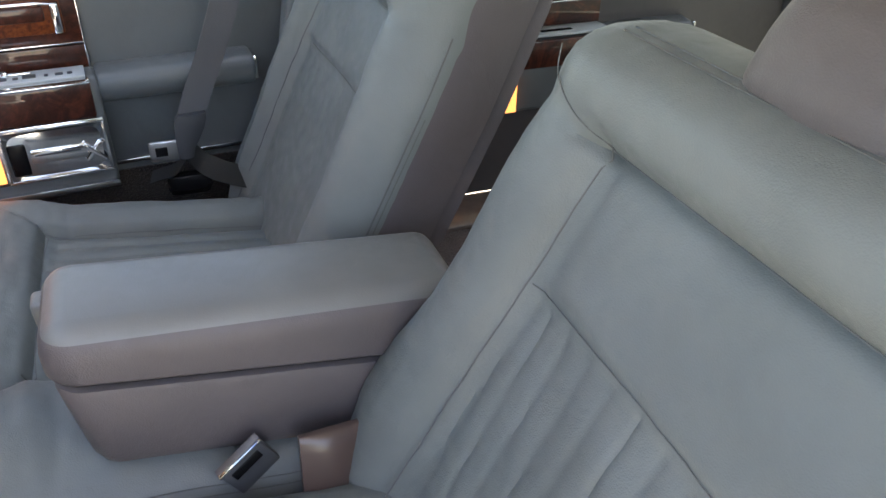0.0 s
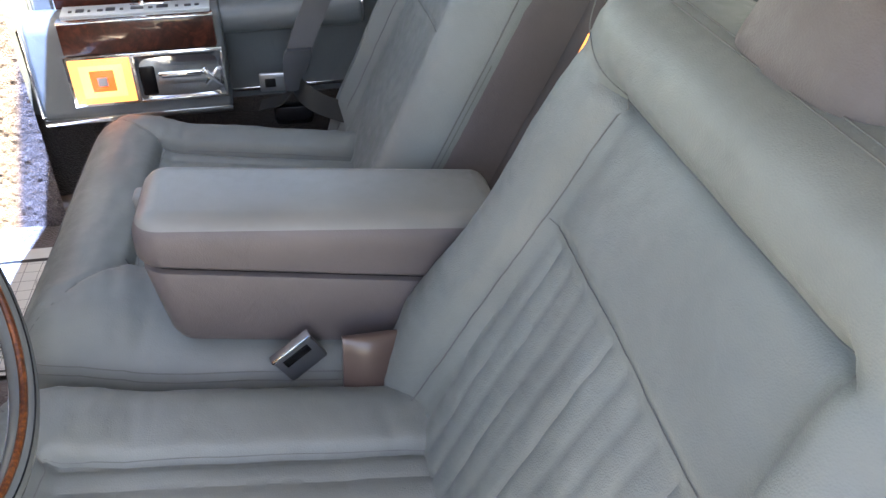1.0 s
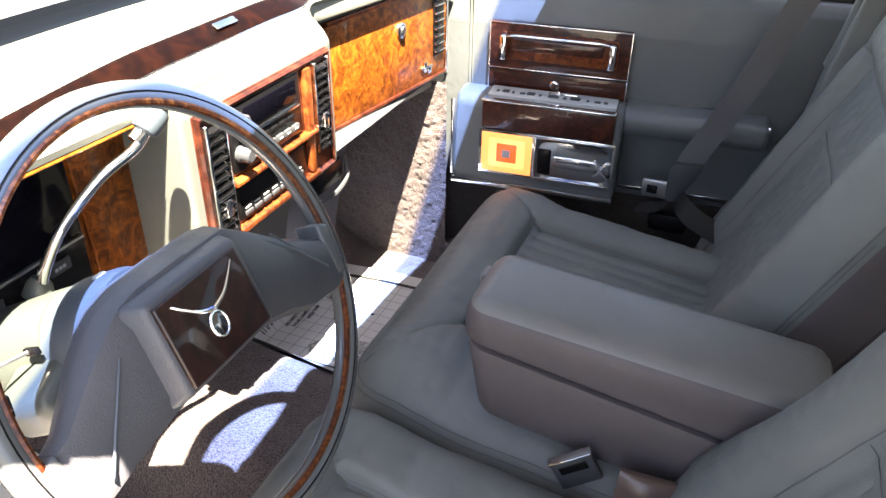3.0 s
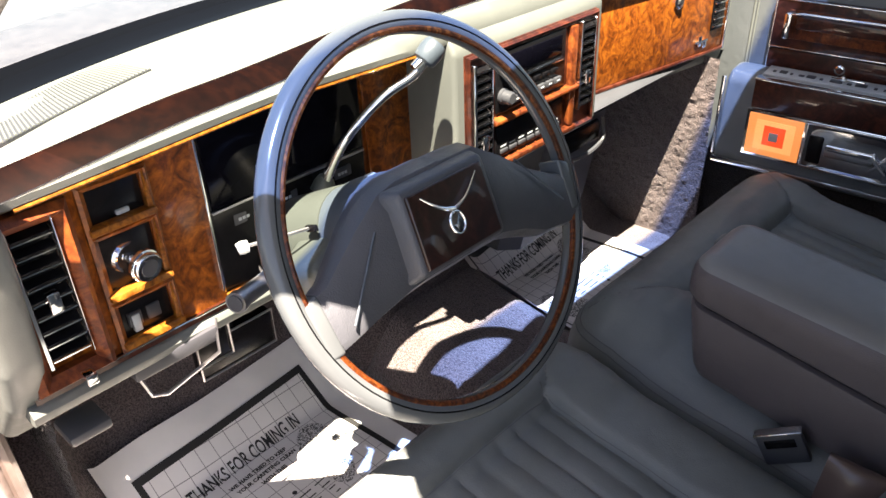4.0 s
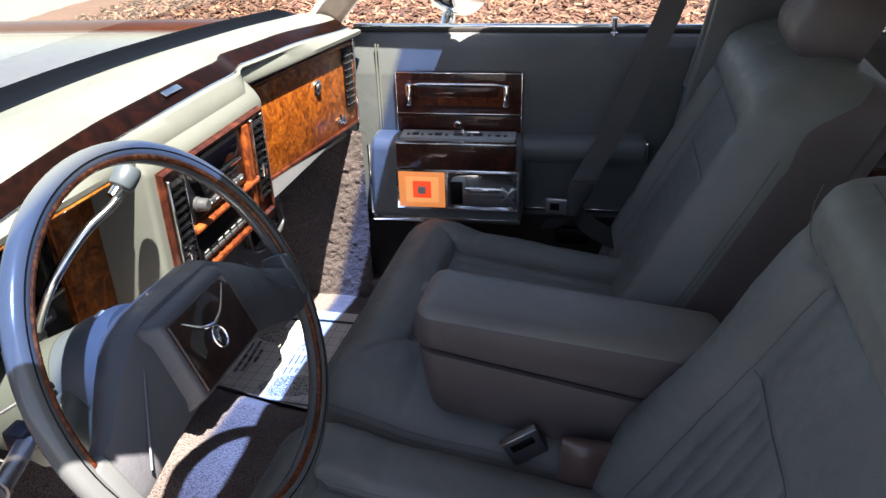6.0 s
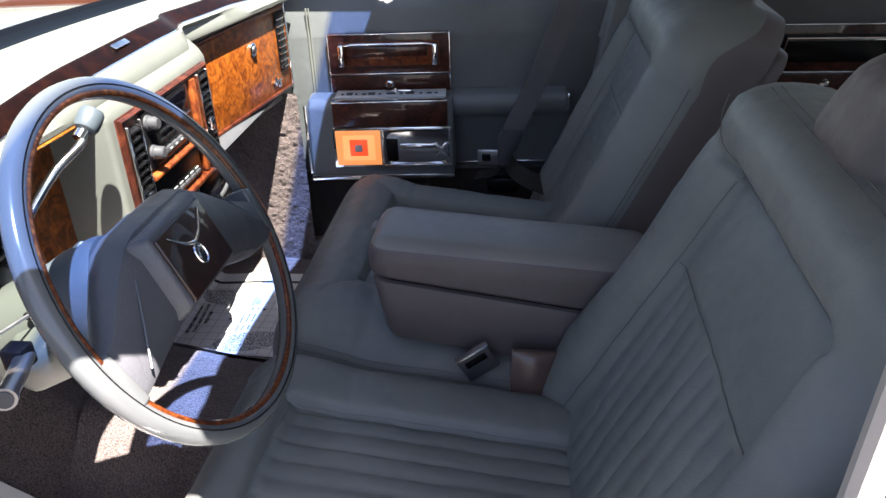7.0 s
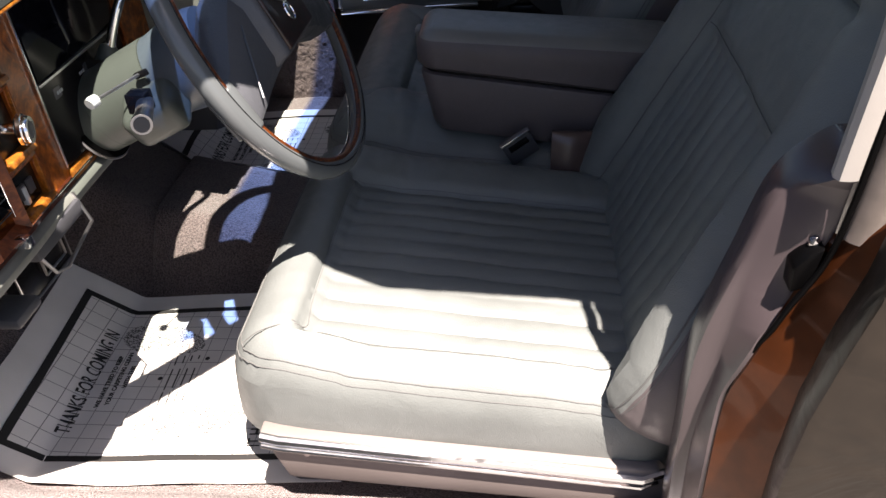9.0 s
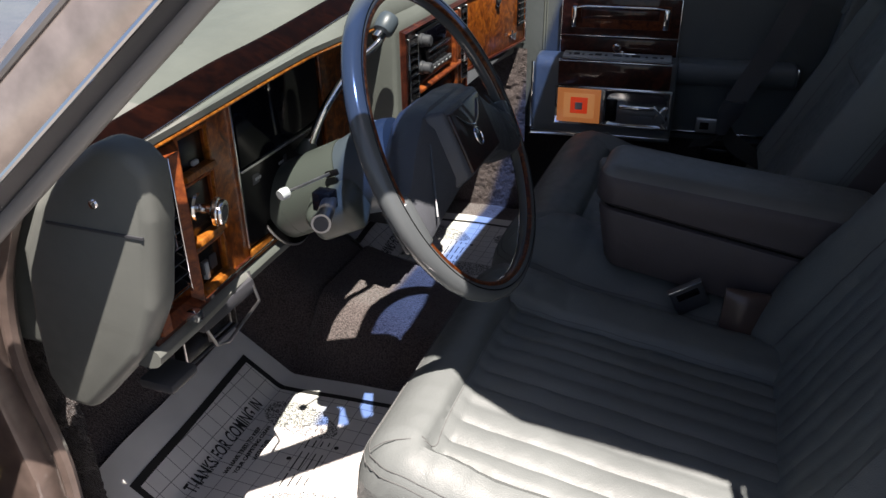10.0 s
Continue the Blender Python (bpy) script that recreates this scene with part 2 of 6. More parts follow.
def tube(pts, r, sides=10, closed=False):
    pts = [Vector(p) for p in pts]
    rings, n = [], len(pts)
    up = Vector((0.013, 0.02, 1))
    for k, p in enumerate(pts):
        if closed:
            d = pts[(k + 1) % n] - pts[k - 1]
        else:
            d = pts[min(k + 1, n - 1)] - pts[max(k - 1, 0)]
        d.normalize()
        if abs(d.dot(up.normalized())) > 0.97:
            up = Vector((1, 0.1, 0))
        a = d.cross(up).normalized()
        c = a.cross(d).normalized()
        up = c
        rr = r(k / max(1, n - 1)) if callable(r) else r
        rings.append([p + rr * (math.cos(q) * a + math.sin(q) * c) for q in [2 * math.pi * s / sides for s in range(sides)]])
    if closed:
        rings.append(rings[0])
        bm = loft(rings, caps=False)
        bmesh.ops.remove_doubles(bm, verts=bm.verts, dist=1e-5)
        return bm
    return loft(rings)


def spline(pts, n=12):
    pts = [Vector(p) for p in pts]
    out = []
    for k in range(len(pts) - 1):
        p0, p1, p2, p3 = pts[max(k - 1, 0)], pts[k], pts[k + 1], pts[min(k + 2, len(pts) - 1)]
        for s in range(n):
            t = s / n
            out.append(0.5 * (2 * p1 + (p2 - p0) * t + (2 * p0 - 5 * p1 + 4 * p2 - p3) * t * t + (3 * p1 - p0 - 3 * p2 + p3) * t ** 3))
    return out + [pts[-1]]


def turned(profile, m, sides=24):
    """Turned body: profile of (radius, height) along local z."""
    rings = [[(r * math.cos(2 * math.pi * s / sides), r * math.sin(2 * math.pi * s / sides), h) for s in range(sides)] for r, h in profile]
    bm = loft(rings)
    bm.transform(m)
    return bm


def sheet(f, us, vs, thick=0.0):
    """Surface through f(u, v); thick: pushed down in z to a closed body."""
    bm = bmesh.new()
    g = [[bm.verts.new(f(u, v)) for v in vs] for u in us]
    for a, b in zip(g, g[1:]):
        for k in range(len(vs) - 1):
            bm.faces.new((a[k], a[k + 1], b[k + 1], b[k]))
    if thick:
        bmesh.ops.recalc_face_normals(bm, faces=bm.faces)
        low = bmesh.ops.extrude_face_region(bm, geom=list(bm.faces))
        for v in low["geom"]:
            if isinstance(v, bmesh.types.BMVert):
                v.co.z -= thick
    return bm


def lin(a, b, n):
    return [a + (b - a) * k / (n - 1) for k in range(n)]


def smooth01(x):
    x = max(0.0, min(1.0, x))
    return x * x * (3 - 2 * x)


def pillow(u0, u1, width, r, height, low, m, step=0.006, flank=0):
    """Upholstered block on a local u (length), v (across), w (out) frame with rolled edges.
    width(u): half width; height(u, v): face; low: w of the back, or a function of u; flank: material slot of the side walls."""
    fine = [r * (1 - math.cos(math.pi / 2 * k / 7)) for k in range(8)]
    length = u1 - u0
    us = [u0 + d for d in fine] + lin(u0 + r, u1 - r, max(4, int((length - 2 * r) / step)))[1:-1] + [u1 - d for d in reversed(fine)]
    wmax = max(width(u) for u in us)
    ss = [d / wmax - 1 for d in fine] + lin(r / wmax - 1, 1 - r / wmax, max(4, int((2 * wmax - 2 * r) / step)))[1:-1] + [1 - d / wmax for d in reversed(fine)]
    bm, g = bmesh.new(), []
    for u in us:
        row, w = [], width(u)
        for s in ss:
            v = s * w
            a, b = max(0.0, r - min(u - u0, u1 - u)), max(0.0, r - (w - abs(v)))
            q = math.hypot(a, b)
            uu, vv = u, v
            if q > r:
                k = r / q
                uu += (a - a * k) * (1 if u - u0 < u1 - u else -1)
                vv -= (b - b * k) * (1 if v > 0 else -1)
                q = r
            row.append(bm.verts.new((uu, vv, height(uu, vv) - (r - math.sqrt(max(0, r * r - q * q))))))
        g.append(row)
    for a, b in zip(g, g[1:]):
        for k in range(len(ss) - 1):
            bm.faces.new((a[k], a[k + 1], b[k + 1], b[k]))
    ring = [g[0][k] for k in range(len(ss))] + [g[k][-1] for k in range(1, len(us))] + [g[-1][k] for k in range(len(ss) - 2, -1, -1)] + [g[k][0] for k in range(len(us) - 2, 0, -1)]
    deep = low if callable(low) else (lambda u: low)
    mid = [bm.verts.new((v.co.x * 1.0, v.co.y, min(v.co.z, 0.5 * (v.co.z + deep(v.co.x))))) for v in ring]
    bot = [bm.verts.new((v.co.x, v.co.y * 0.975, min(v.co.z, deep(v.co.x)))) for v in ring]
    n = len(ring)
    for a, b in ((ring, mid), (mid, bot)):
        for k in range(n):
            bm.faces.new((a[k], a[(k + 1) % n], b[(k + 1) % n], b[k])).material_index = flank
    bm.faces.new(bot)
    bmesh.ops.remove_doubles(bm, verts=bm.verts, dist=2e-4)
    bm.transform(m)
    return bm


def letters(words, size, m, extrude=0.0003):
    cu = bpy.data.curves.new("words", 'FONT')
    cu.body, cu.size, cu.extrude = words, size, extrude
    cu.resolution_u = 3
    cu.offset = 0.00035
    ob = new("words", cu)
    dg = bpy.context.evaluated_depsgraph_get()
    me = bpy.data.meshes.new_from_object(ob.evaluated_get(dg))
    bpy.data.objects.remove(ob)
    bm = bmesh.new()
    bm.from_mesh(me)
    bpy.data.meshes.remove(me)
    bm.transform(m)
    return bm

# ================================================================ setting


def bumpf(x, a, b, soft):
    return smooth01((x - a) / soft) * smooth01((b - x) / soft)


def floor_z(x, y):
    z = 0.262 + max(0.0, -0.74 - x) * 0.8
    hump = smooth01((0.215 - abs(y - 0.01)) / 0.13)
    z = max(z, z + hump * (0.065 + 0.065 * smooth01((-0.45 - x) / 0.35)) * (1.0 if x > -0.74 else 0.8))
    if y < -0.60:
        z += 0.055 * smooth01((-0.60 - y) / 0.06)
    return z


def tuft(x, y):
    return 0.0025 * noise.noise((x * 90, y * 90, 0.3)) + 0.004 * noise.noise((x * 14, y * 14, 2.0))


single("ground", sheet(lambda u, v: (u, v, 0.0), [-400, -40, -6, -3, 0, 3, 6, 40, 400], [-400, -40, -6, -3, 0, 3, 6, 40, 400]), plastic("asphalt", (0.115, 0.112, 0.107), 0.9, 60, 0.15),
       "sunlit grey asphalt parking ground", "ground", kind="structure")

bm = sheet(lambda u, v: (u, v, floor_z(u, v) + tuft(u, v)), lin(-1.04, 0.35, 150), lin(-0.712, 0.665, 145), 0.03)
single("floor", bm, CARPET, "grey cut-pile car carpet over footwells and tunnel", "car floor", kind="structure")
single("floor", sheet(lambda u, v: (u, v, 0.262), lin(0.35, 1.9, 8), lin(-0.735, 0.745, 8), 0.03), CARPET, "grey cut-pile carpet of the rear footwell", "car floor", kind="structure")

# kick panels and firewall
for side, nm in ((1, "passenger"), (-1, "driver")):
    y0, y1 = (0.645, 0.70) if side > 0 else (-0.70, -0.655)
    bm = sheet(lambda u, v: (u, y0 if side > 0 else y1, v), lin(-1.05, -0.535 if side > 0 else -0.745, 130), lin(0.25, 0.69, 110))
    for v in bm.verts:
        v.co.y -= side * (0.003 + 0.0032 * noise.noise((v.co.x * 120, v.co.z * 120, 1)) + 0.003 * noise.noise((v.co.x * 40, v.co.z * 40, 7)))
    # driver's wall takes the darker copy, which carries the footwell's shade
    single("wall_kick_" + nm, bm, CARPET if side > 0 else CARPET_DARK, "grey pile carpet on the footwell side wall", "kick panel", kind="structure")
    single("wall_side_" + nm, box((-1.05, min(side * 0.700, side * 0.712), 0.69), (-0.56 if side > 0 else -0.745, max(side * 0.700, side * 0.712), 0.87), 0.0), PAD, "plain grey-green side trim beside the dash", "side trim", kind="structure")
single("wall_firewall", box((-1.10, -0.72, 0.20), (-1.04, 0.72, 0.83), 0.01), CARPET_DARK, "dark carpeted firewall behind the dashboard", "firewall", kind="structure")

# sill under the driver's opening
bm = prism([(-0.67, 0.20), (-0.67, 0.27), (-0.715, 0.285), (-0.735, 0.305), (-0.755, 0.296), (-0.775, 0.24), (-0.76, 0.17), (-0.66, 0.17)], 0, -0.80, 0.14, 0.004)
single("sill_driver", bm, PAINTGREY, "brown-grey painted door sill with worn edge", "door sill", kind="structure")
bm = prism([(-0.705, 0.318), (-0.705, 0.324), (-0.745, 0.320), (-0.745, 0.306)], 0, -0.74, 0.08, 0.001)
single("trim_sill_plate", bm, DULL, "brushed metal scuff plate on the sill", "scuff plate", kind="structure")

bm = prism([(0.655, 0.17), (0.655, 0.272), (0.69, 0.29), (0.735, 0.30), (0.775, 0.28), (0.775, 0.17)], 0, -0.80, 1.40, 0.004)
single("sill_passenger", bm, PAINTGREY, "brown-grey painted door sill under the closed doors", "door sill", kind="structure")

# roof, pillars, outer body
ROOF = [(-0.36, 1.278), (-0.31, 1.288), (0.1, 1.335), (0.6, 1.345), (1.2, 1.32), (1.45, 1.27)]


def roof_z(x):
    for (a, za), (b, zb) in zip(ROOF, ROOF[1:]):
        if x <= b:
            return za + (zb - za) * (x - a) / (b - a)
    return ROOF[-1][1]


def roof_w(x):
    return 0.577 + 0.095 * smooth01((x + 0.25) / 0.17) + 0.006 * smooth01((x + 0.06) / 0.32)


bm = sheet(lambda u, v: (u, v * roof_w(u), roof_z(u) - 0.06 * abs(v) ** 4), lin(-0.322, 1.45, 24), lin(-1, 1, 24), 0.03)
single("ceiling", bm, HEADLINER, "pale grey cloth headliner under the roof", "headliner", kind="structure")
for side in (-1, 1):
    rail = [(x, side * (roof_w(x) + 0.005), roof_z(x) - 0.072) for x in lin(-0.24, 1.5, 20)]
    single("trim_roof_rail", tube(rail, 0.026, 12), PAINTGREY, "brown-grey painted roof rail above the doors", "roof rail", kind="structure")
    # A pillar: narrow garnish inside, seal lip, deep channel and a broad painted outer face
    p0, p1 = Vector((-0.690, side * 0.738, 0.800)), Vector((-0.262, side * 0.607, 1.238))
    if side < 0:
        p0, p1 = Vector((-0.680, -0.800, 0.800)), Vector((-0.242, -0.606, 1.238))
    d = (p1 - p0).normalized()
    up = Vector((-d.z, 0, d.x)).normalized()

    def section(s, pts):
        p = p0.lerp(p1, s)
        flare = 1.28 - 0.80 * s if side > 0 else 0.66 - 0.18 * s
        inward = 1 if side > 0 else min(1.0, 0.1 + 1.1 * s)
        return [p + up * q + Vector((-0.012, 0, 0)) * (w > 0.03) + Vector((0, side * w * (flare if w > 0 else inward), 0)) for q, w in pts]
    inner = [(0.004, 0.012), (0.0, 0.004), (0.002, -0.012), (0.010, -0.026), (0.026, -0.034), (0.042, -0.030), (0.052, -0.016), (0.054, 0.012)]
    if side > 0:
        inner = [(q, max(w, -0.010)) for q, w in inner if w not in (-0.026, -0.030)]
    bm = loft([section(s, inner) for s in (-0.10, 0.05, 0.25, 0.5, 0.75, 1.0, 1.05)])
    pil = single("pillar_windshield", bm, PAINTGREY, "brown-grey painted windshield pillar with garnish", "pillar", kind="structure")
    outer = [(0.010, 0.010), (0.012, 0.030), (0.010, 0.052), (0.004, 0.068), (0.002, 0.076), (0.010, 0.081), (0.028, 0.080), (0.048, 0.074), (0.064, 0.062), (0.068, 0.044), (0.058, 0.012)]
    part("outer_frame", loft([section(s, outer) for s in (-0.10, 0.05, 0.25, 0.5, 0.75, 1.0, 1.04)]), FRAMEPAINT, pil, "glossy grey-brown outer pillar face")
    if side < 0:
        part("seal_lip", tube([section(s, [(-0.002, 0.006)])[0] for s in (-0.02, 0.2, 0.4, 0.6, 0.8, 1.0)], 0.0095, 10), GARNISH, pil, "pale seal lip")
        part("channel", loft([section(s, [(0.009, 0.012), (0.0105, 0.030), (0.0085, 0.050), (0.006, 0.060), (0.001, 0.060), (0.0, 0.012)]) for s in (0.0, 0.3, 0.6, 1.0)]), CHARCOAL, pil, "dark door channel")
        part("drip_moulding", tube([section(s, [(0.000, 0.0755)])[0] for s in (-0.05, 0.2, 0.4, 0.6, 0.8, 1.0)], 0.0028, 8), CHROME, pil, "thin bright moulding")
        part("drip_moulding", tube([section(s, [(0.050, 0.0745)])[0] for s in (-0.05, 0.2, 0.4, 0.6, 0.8, 1.0)], 0.004, 8), DULL, pil)
        q = section(0.30, [(0.030, 0.0805)])[0]
        part("screw", turned([(0.0001, 0.004), (0.004, 0.003), (0.0055, 0.0)], look(q, q + Vector((0, -1, 0))) @ pose(0, 0, 0, 180), 10), CHROME, pil)

# hinge pillar at the front of the driver's opening
bm = prism([(-0.80, 0.20), (-0.745, 0.20), (-0.735, 0.50), (-0.755, 0.64), (-0.735, 0.76), (-0.68, 0.86), (-0.66, 0.90), (-0.74, 0.93), (-0.88, 0.90), (-0.88, 0.20)], 1, -0.745, -0.705, 0.006)
hinge = single("pillar_hinge", bm, PAINTGREY, "brown-grey painted hinge pillar of the driver's opening", "pillar", kind="structure")
seal = spline([(-0.735, -0.712, 0.34), (-0.722, -0.712, 0.50), (-0.742, -0.712, 0.645), (-0.722, -0.712, 0.755), (-0.672, -0.712, 0.85)], 6)
part("weather_seal", tube(seal, 0.009, 8), PAINTGREY, hinge)
part("lamp_switch", turned([(0.009, 0), (0.009, 0.006), (0.005, 0.008), (0.004, 0.018), (0.0005, 0.02)], pose(-0.805, -0.745, 0.485, 90, 0, 0), 12), metal("brass", (0.75, 0.55, 0.25), 0.25), hinge, "small brass door lamp switch")

# B pillars


def lean(bm, s):
    """Tumblehome: the upper body leans inwards above the belt line."""
    bmesh.ops.subdivide_edges(bm, edges=[e for e in bm.edges if abs(e.verts[0].co.z - e.verts[1].co.z) > 0.2], cuts=6)
    for v in bm.verts:
        v.co.y -= s * 0.20 * max(0.0, v.co.z - 0.86)


bm = prism([(0.085, 0.28), (0.085, 0.44), (0.112, 0.62), (0.140, 0.79), (0.165, 0.90), (0.215, 1.27), (0.315, 1.29), (0.315, 0.28)], 1, 0.66, 0.715, 0.008, 3)
lean(bm, 1)
bp = single("pillar_door", bm, DOORSKIN, "grey vinyl trimmed pillar between front and rear doors", "pillar", kind="structure")
bm = prism([(0.10, 0.27), (0.11, 0.44), (0.15, 0.62), (0.20, 0.79), (0.225, 0.90), (0.245, 1.26), (0.34, 1.27), (0.34, 0.27)], 1, 0.718, 0.765, 0.012, 3)
lean(bm, 1)
part("jamb", bm, PAINT, bp, "glossy brown painted door jamb")
line = spline([(0.146, 0.690, 0.80), (0.170, 0.680, 0.92), (0.212, 0.610, 1.25)], 6)
part("garnish", tube(line, 0.011, 10), DOORSKIN, bp)

# driver's side: flared lower trim, pale upper garnish, curved jamb
TRIM = plastic("pillar_vinyl", (0.056, 0.045, 0.049), 0.26, 900, 0.06, 0.6)
TRIMS = ((0.28, 0.086, 0.098, 0.126), (0.46, 0.086, 0.096, 0.126), (0.514, 0.086, 0.097, 0.126), (0.56, 0.086, 0.105, 0.125), (0.589, 0.088, 0.107, 0.128), (0.619, 0.090, 0.111, 0.139), (0.66, 0.100, 0.116, 0.151), (0.70, 0.110, 0.121, 0.164), (0.738, 0.122, 0.129, 0.180), (0.757, 0.131, 0.137, 0.192), (0.768, 0.140, 0.146, 0.200), (0.782, 0.152, 0.158, 0.206), (0.794, 0.172, 0.177, 0.211))
rs_, jamb = [], []
rows = []
for q0, q1 in zip(TRIMS, TRIMS[1:]):
    rows += [[a_ + (b_ - a_) * k / 3 for a_, b_ in zip(q0, q1)] for k in range(3)]
rows = [[sum(rows[min(max(i + d, 0), len(rows) - 1)][c_] for d in (-2, -1, 0, 1, 2)) / 5 for c_ in range(4)] for i in range(len(rows))] + [TRIMS[-1]]
for z, l, r, t in rows:
    turn = 2.6 - 2.0 * smooth01((z - 0.60) / 0.11)
    xt = (t + 0.45 * turn * r) / (1 + 0.45 * turn)
    yt = -0.690 - turn * (xt - r)
    round_ = smooth01((z - 0.756) / 0.034)
    xt, yt = xt - 0.004 * round_, yt + 0.008 * round_
    out = 0.024 * smooth01((z - 0.755) / 0.035)
    z += 0.024 * smooth01((z - 0.70) / 0.07)
    rs_.append([(l + 0.004, -0.650, z), (l, -0.680, z), (l + 0.002, -0.687, z), (0.5 * (l + r), -0.689 - 0.4 * out, z), (r - 0.002, -0.690 - 0.7 * out, z), (r + 0.002, -0.693 - out, z), (xt - 0.004, yt + 0.004 - out, z), (xt, yt + 0.003 - out, z), (xt + 0.004, -0.680, z), (xt, -0.650, z)])
    jamb.append((z, xt, yt))
for f, h in ((0.12, 0.003), (0.35, 0.0055), (0.65, 0.0065)):
    cx, cy = (sum(p[k] for p in rs_[-1]) / 10 for k in (0, 1)) if f == 0.12 else (cx, cy)
    top = top if f != 0.12 else rs_[-1]
    rs_.append([(x + (cx - x) * f, y + (cy - y) * f, z + h) for x, y, z in top])
bp = single("pillar_door", loft(rs_), TRIM, "grey-brown vinyl lower pillar trim with sunlit edge", "pillar", kind="structure")
bm = loft([[(x0 + 0.002, y + 0.012, z), (x0, y + 0.003, z), (x0 + 0.003, y - 0.003, z), (x0 + 0.010, y - 0.004, z), (x1, y - 0.003, z), (x1 + 0.001, y + 0.012, z)] for x0, x1, y, z in ((0.155, 0.171, -0.724, 0.812), (0.157, 0.173, -0.724, 0.84), (0.162, 0.178, -0.724, 0.90), (0.169, 0.184, -0.722, 1.00), (0.176, 0.190, -0.714, 1.10), (0.200, 0.212, -0.670, 1.26))])
part("garnish", bm, GARNISH, bp, "pale sunlit upper garnish")
rs_ = []
for z, xt, yt in jamb[:-3]:
    xc = xt + 0.034 - 0.018 * smooth01((z - 0.60) / 0.15)
    rs_.append([(xt - 0.002, -0.68, z), (xt, yt, z), (0.6 * xt + 0.4 * xc, 0.6 * yt - 0.300, z), (xc, -0.756, z), (xc + 0.012, -0.760, z), (xc + 0.05, -0.761, z), (xc + 0.12, -0.761, z), (xc + 0.12, -0.68, z)])
part("jamb", loft(rs_), PAINT, bp, "glossy copper-brown painted door jamb")
rs_ = []
for z, xt, yl in ((0.760, 0.170, -0.032), (0.81, 0.1735, -0.032), (0.87, 0.178, -0.032), (0.96, 0.183, -0.030), (1.05, 0.188, -0.024), (1.26, 0.214, 0.018)):
    rs_.append([(xt, -0.684 + yl, z), (xt + 0.003, -0.692 + yl, z), (xt + 0.006, -0.698 + yl, z), (xt + 0.012, -0.703 + yl, z), (xt + 0.022, -0.707 + yl, z), (xt + 0.032, -0.711 + yl, z), (xt + 0.038, -0.720 + yl, z), (xt + 0.040, -0.735 + yl, z), (xt + 0.13, -0.745 + yl, z), (xt + 0.13, -0.68 + yl, z)])
part("upper_frame", loft(rs_), FRAMEPAINT, bp, "glossy grey-brown upper door frame")
part("frame_seal", tube([(0.212, -0.754, 0.80), (0.224, -0.746, 1.05), (0.272, -0.706, 1.25)], 0.007, 8), RUBBER, bp)
part("weather_seal", tube(spline([(0.118, -0.712, 0.30), (0.117, -0.712, 0.565), (0.142, -0.722, 0.675), (0.166, -0.722, 0.735), (0.1735, -0.726, 0.80), (0.181, -0.726, 0.92), (0.188, -0.718, 1.05), (0.226, -0.676, 1.25)], 8), 0.0026, 8), SEALBLACK, bp)
part("seal_block", prism([(0.145, 0.704), (0.144, 0.729), (0.153, 0.741), (0.165, 0.749), (0.162, 0.727), (0.155, 0.709)], 1, -0.722, -0.700, 0.003), SEALBLACK, bp, "torn black rubber seal end")
part("bolt", turned([(0.0001, 0.005), (0.0035, 0.004), (0.005, 0)], look((0.160, -0.7085, 0.746), (-1.4, -4.0, 0.746)) @ pose(0, 0, 0, 180), 10), CHROME, bp)
st = part("striker", box((0.165, -0.762, 0.50), (0.185, -0.742, 0.53), 0.004), DULL, bp, "dull metal latch striker")
part("bolt", turned([(0.0001, 0.008), (0.006, 0.006), (0.008, 0)], look((0.175, -0.762, 0.515), (0.175, -5, 0.515)) @ pose(0, 0, 0, 180), 10), CHROME, st)

# outer body: driver's rear door
rd = thing("door_3", (0.75, -0.79, 0.25), "closed glossy brown rear door seen from outside", "car door", kind="structure")
rs_ = []
for z, y, xf in ((0.24, -0.766, 0.150), (0.40, -0.786, 0.146), (0.55, -0.792, 0.147), (0.63, -0.793, 0.153), (0.70, -0.793, 0.166), (0.75, -0.792, 0.178), (0.795, -0.789, 0.184), (0.811, -0.782, 0.187)):
    rs_.append([(xf + 0.03, -0.748, z), (xf + 0.006, -0.752, z), (xf, y + 0.012, z), (xf + 0.003, y + 0.003, z), (xf + 0.012, y, z), (0.6, y, z), (1.30, y, z), (1.30, -0.748, z)])
part("door_skin", loft(rs_), SKINSHADE, rd)
part("window_trim", tube([(0.190, -0.758, 0.815), (0.187, -0.768, 0.815), (0.192, -0.784, 0.813), (0.215, -0.786, 0.813), (1.30, -0.786, 0.813)], 0.0035, 8), CHROME, rd, "chrome window sill trim")
part("window_seal", box((0.196, -0.7775, 0.8110), (1.30, -0.760, 0.8180), 0.002), RUBBER, rd)
part("adjuster_ring", turned([(0.0030, -0.004), (0.0030, 0.002), (0.0045, 0.0024), (0.0052, 0.0)], look((0.183, -0.772, 0.797), (-4.0, -1.4, 0.797)) @ pose(0, 0, 0, 180), 14), DULL, rd, "small metal ring in the door edge")
part("window_frame", tube([(0.256, -0.765, 0.82), (0.29, -0.66, 1.25)], 0.012, 8), CHROME, rd)
bm = sheet(lambda u, v: (u, -0.765 + 0.11 * v, 0.820 + 0.43 * v), lin(0.275, 1.25, 4), lin(0, 1, 4))
part("pane", bm, REARGLASS, rd)

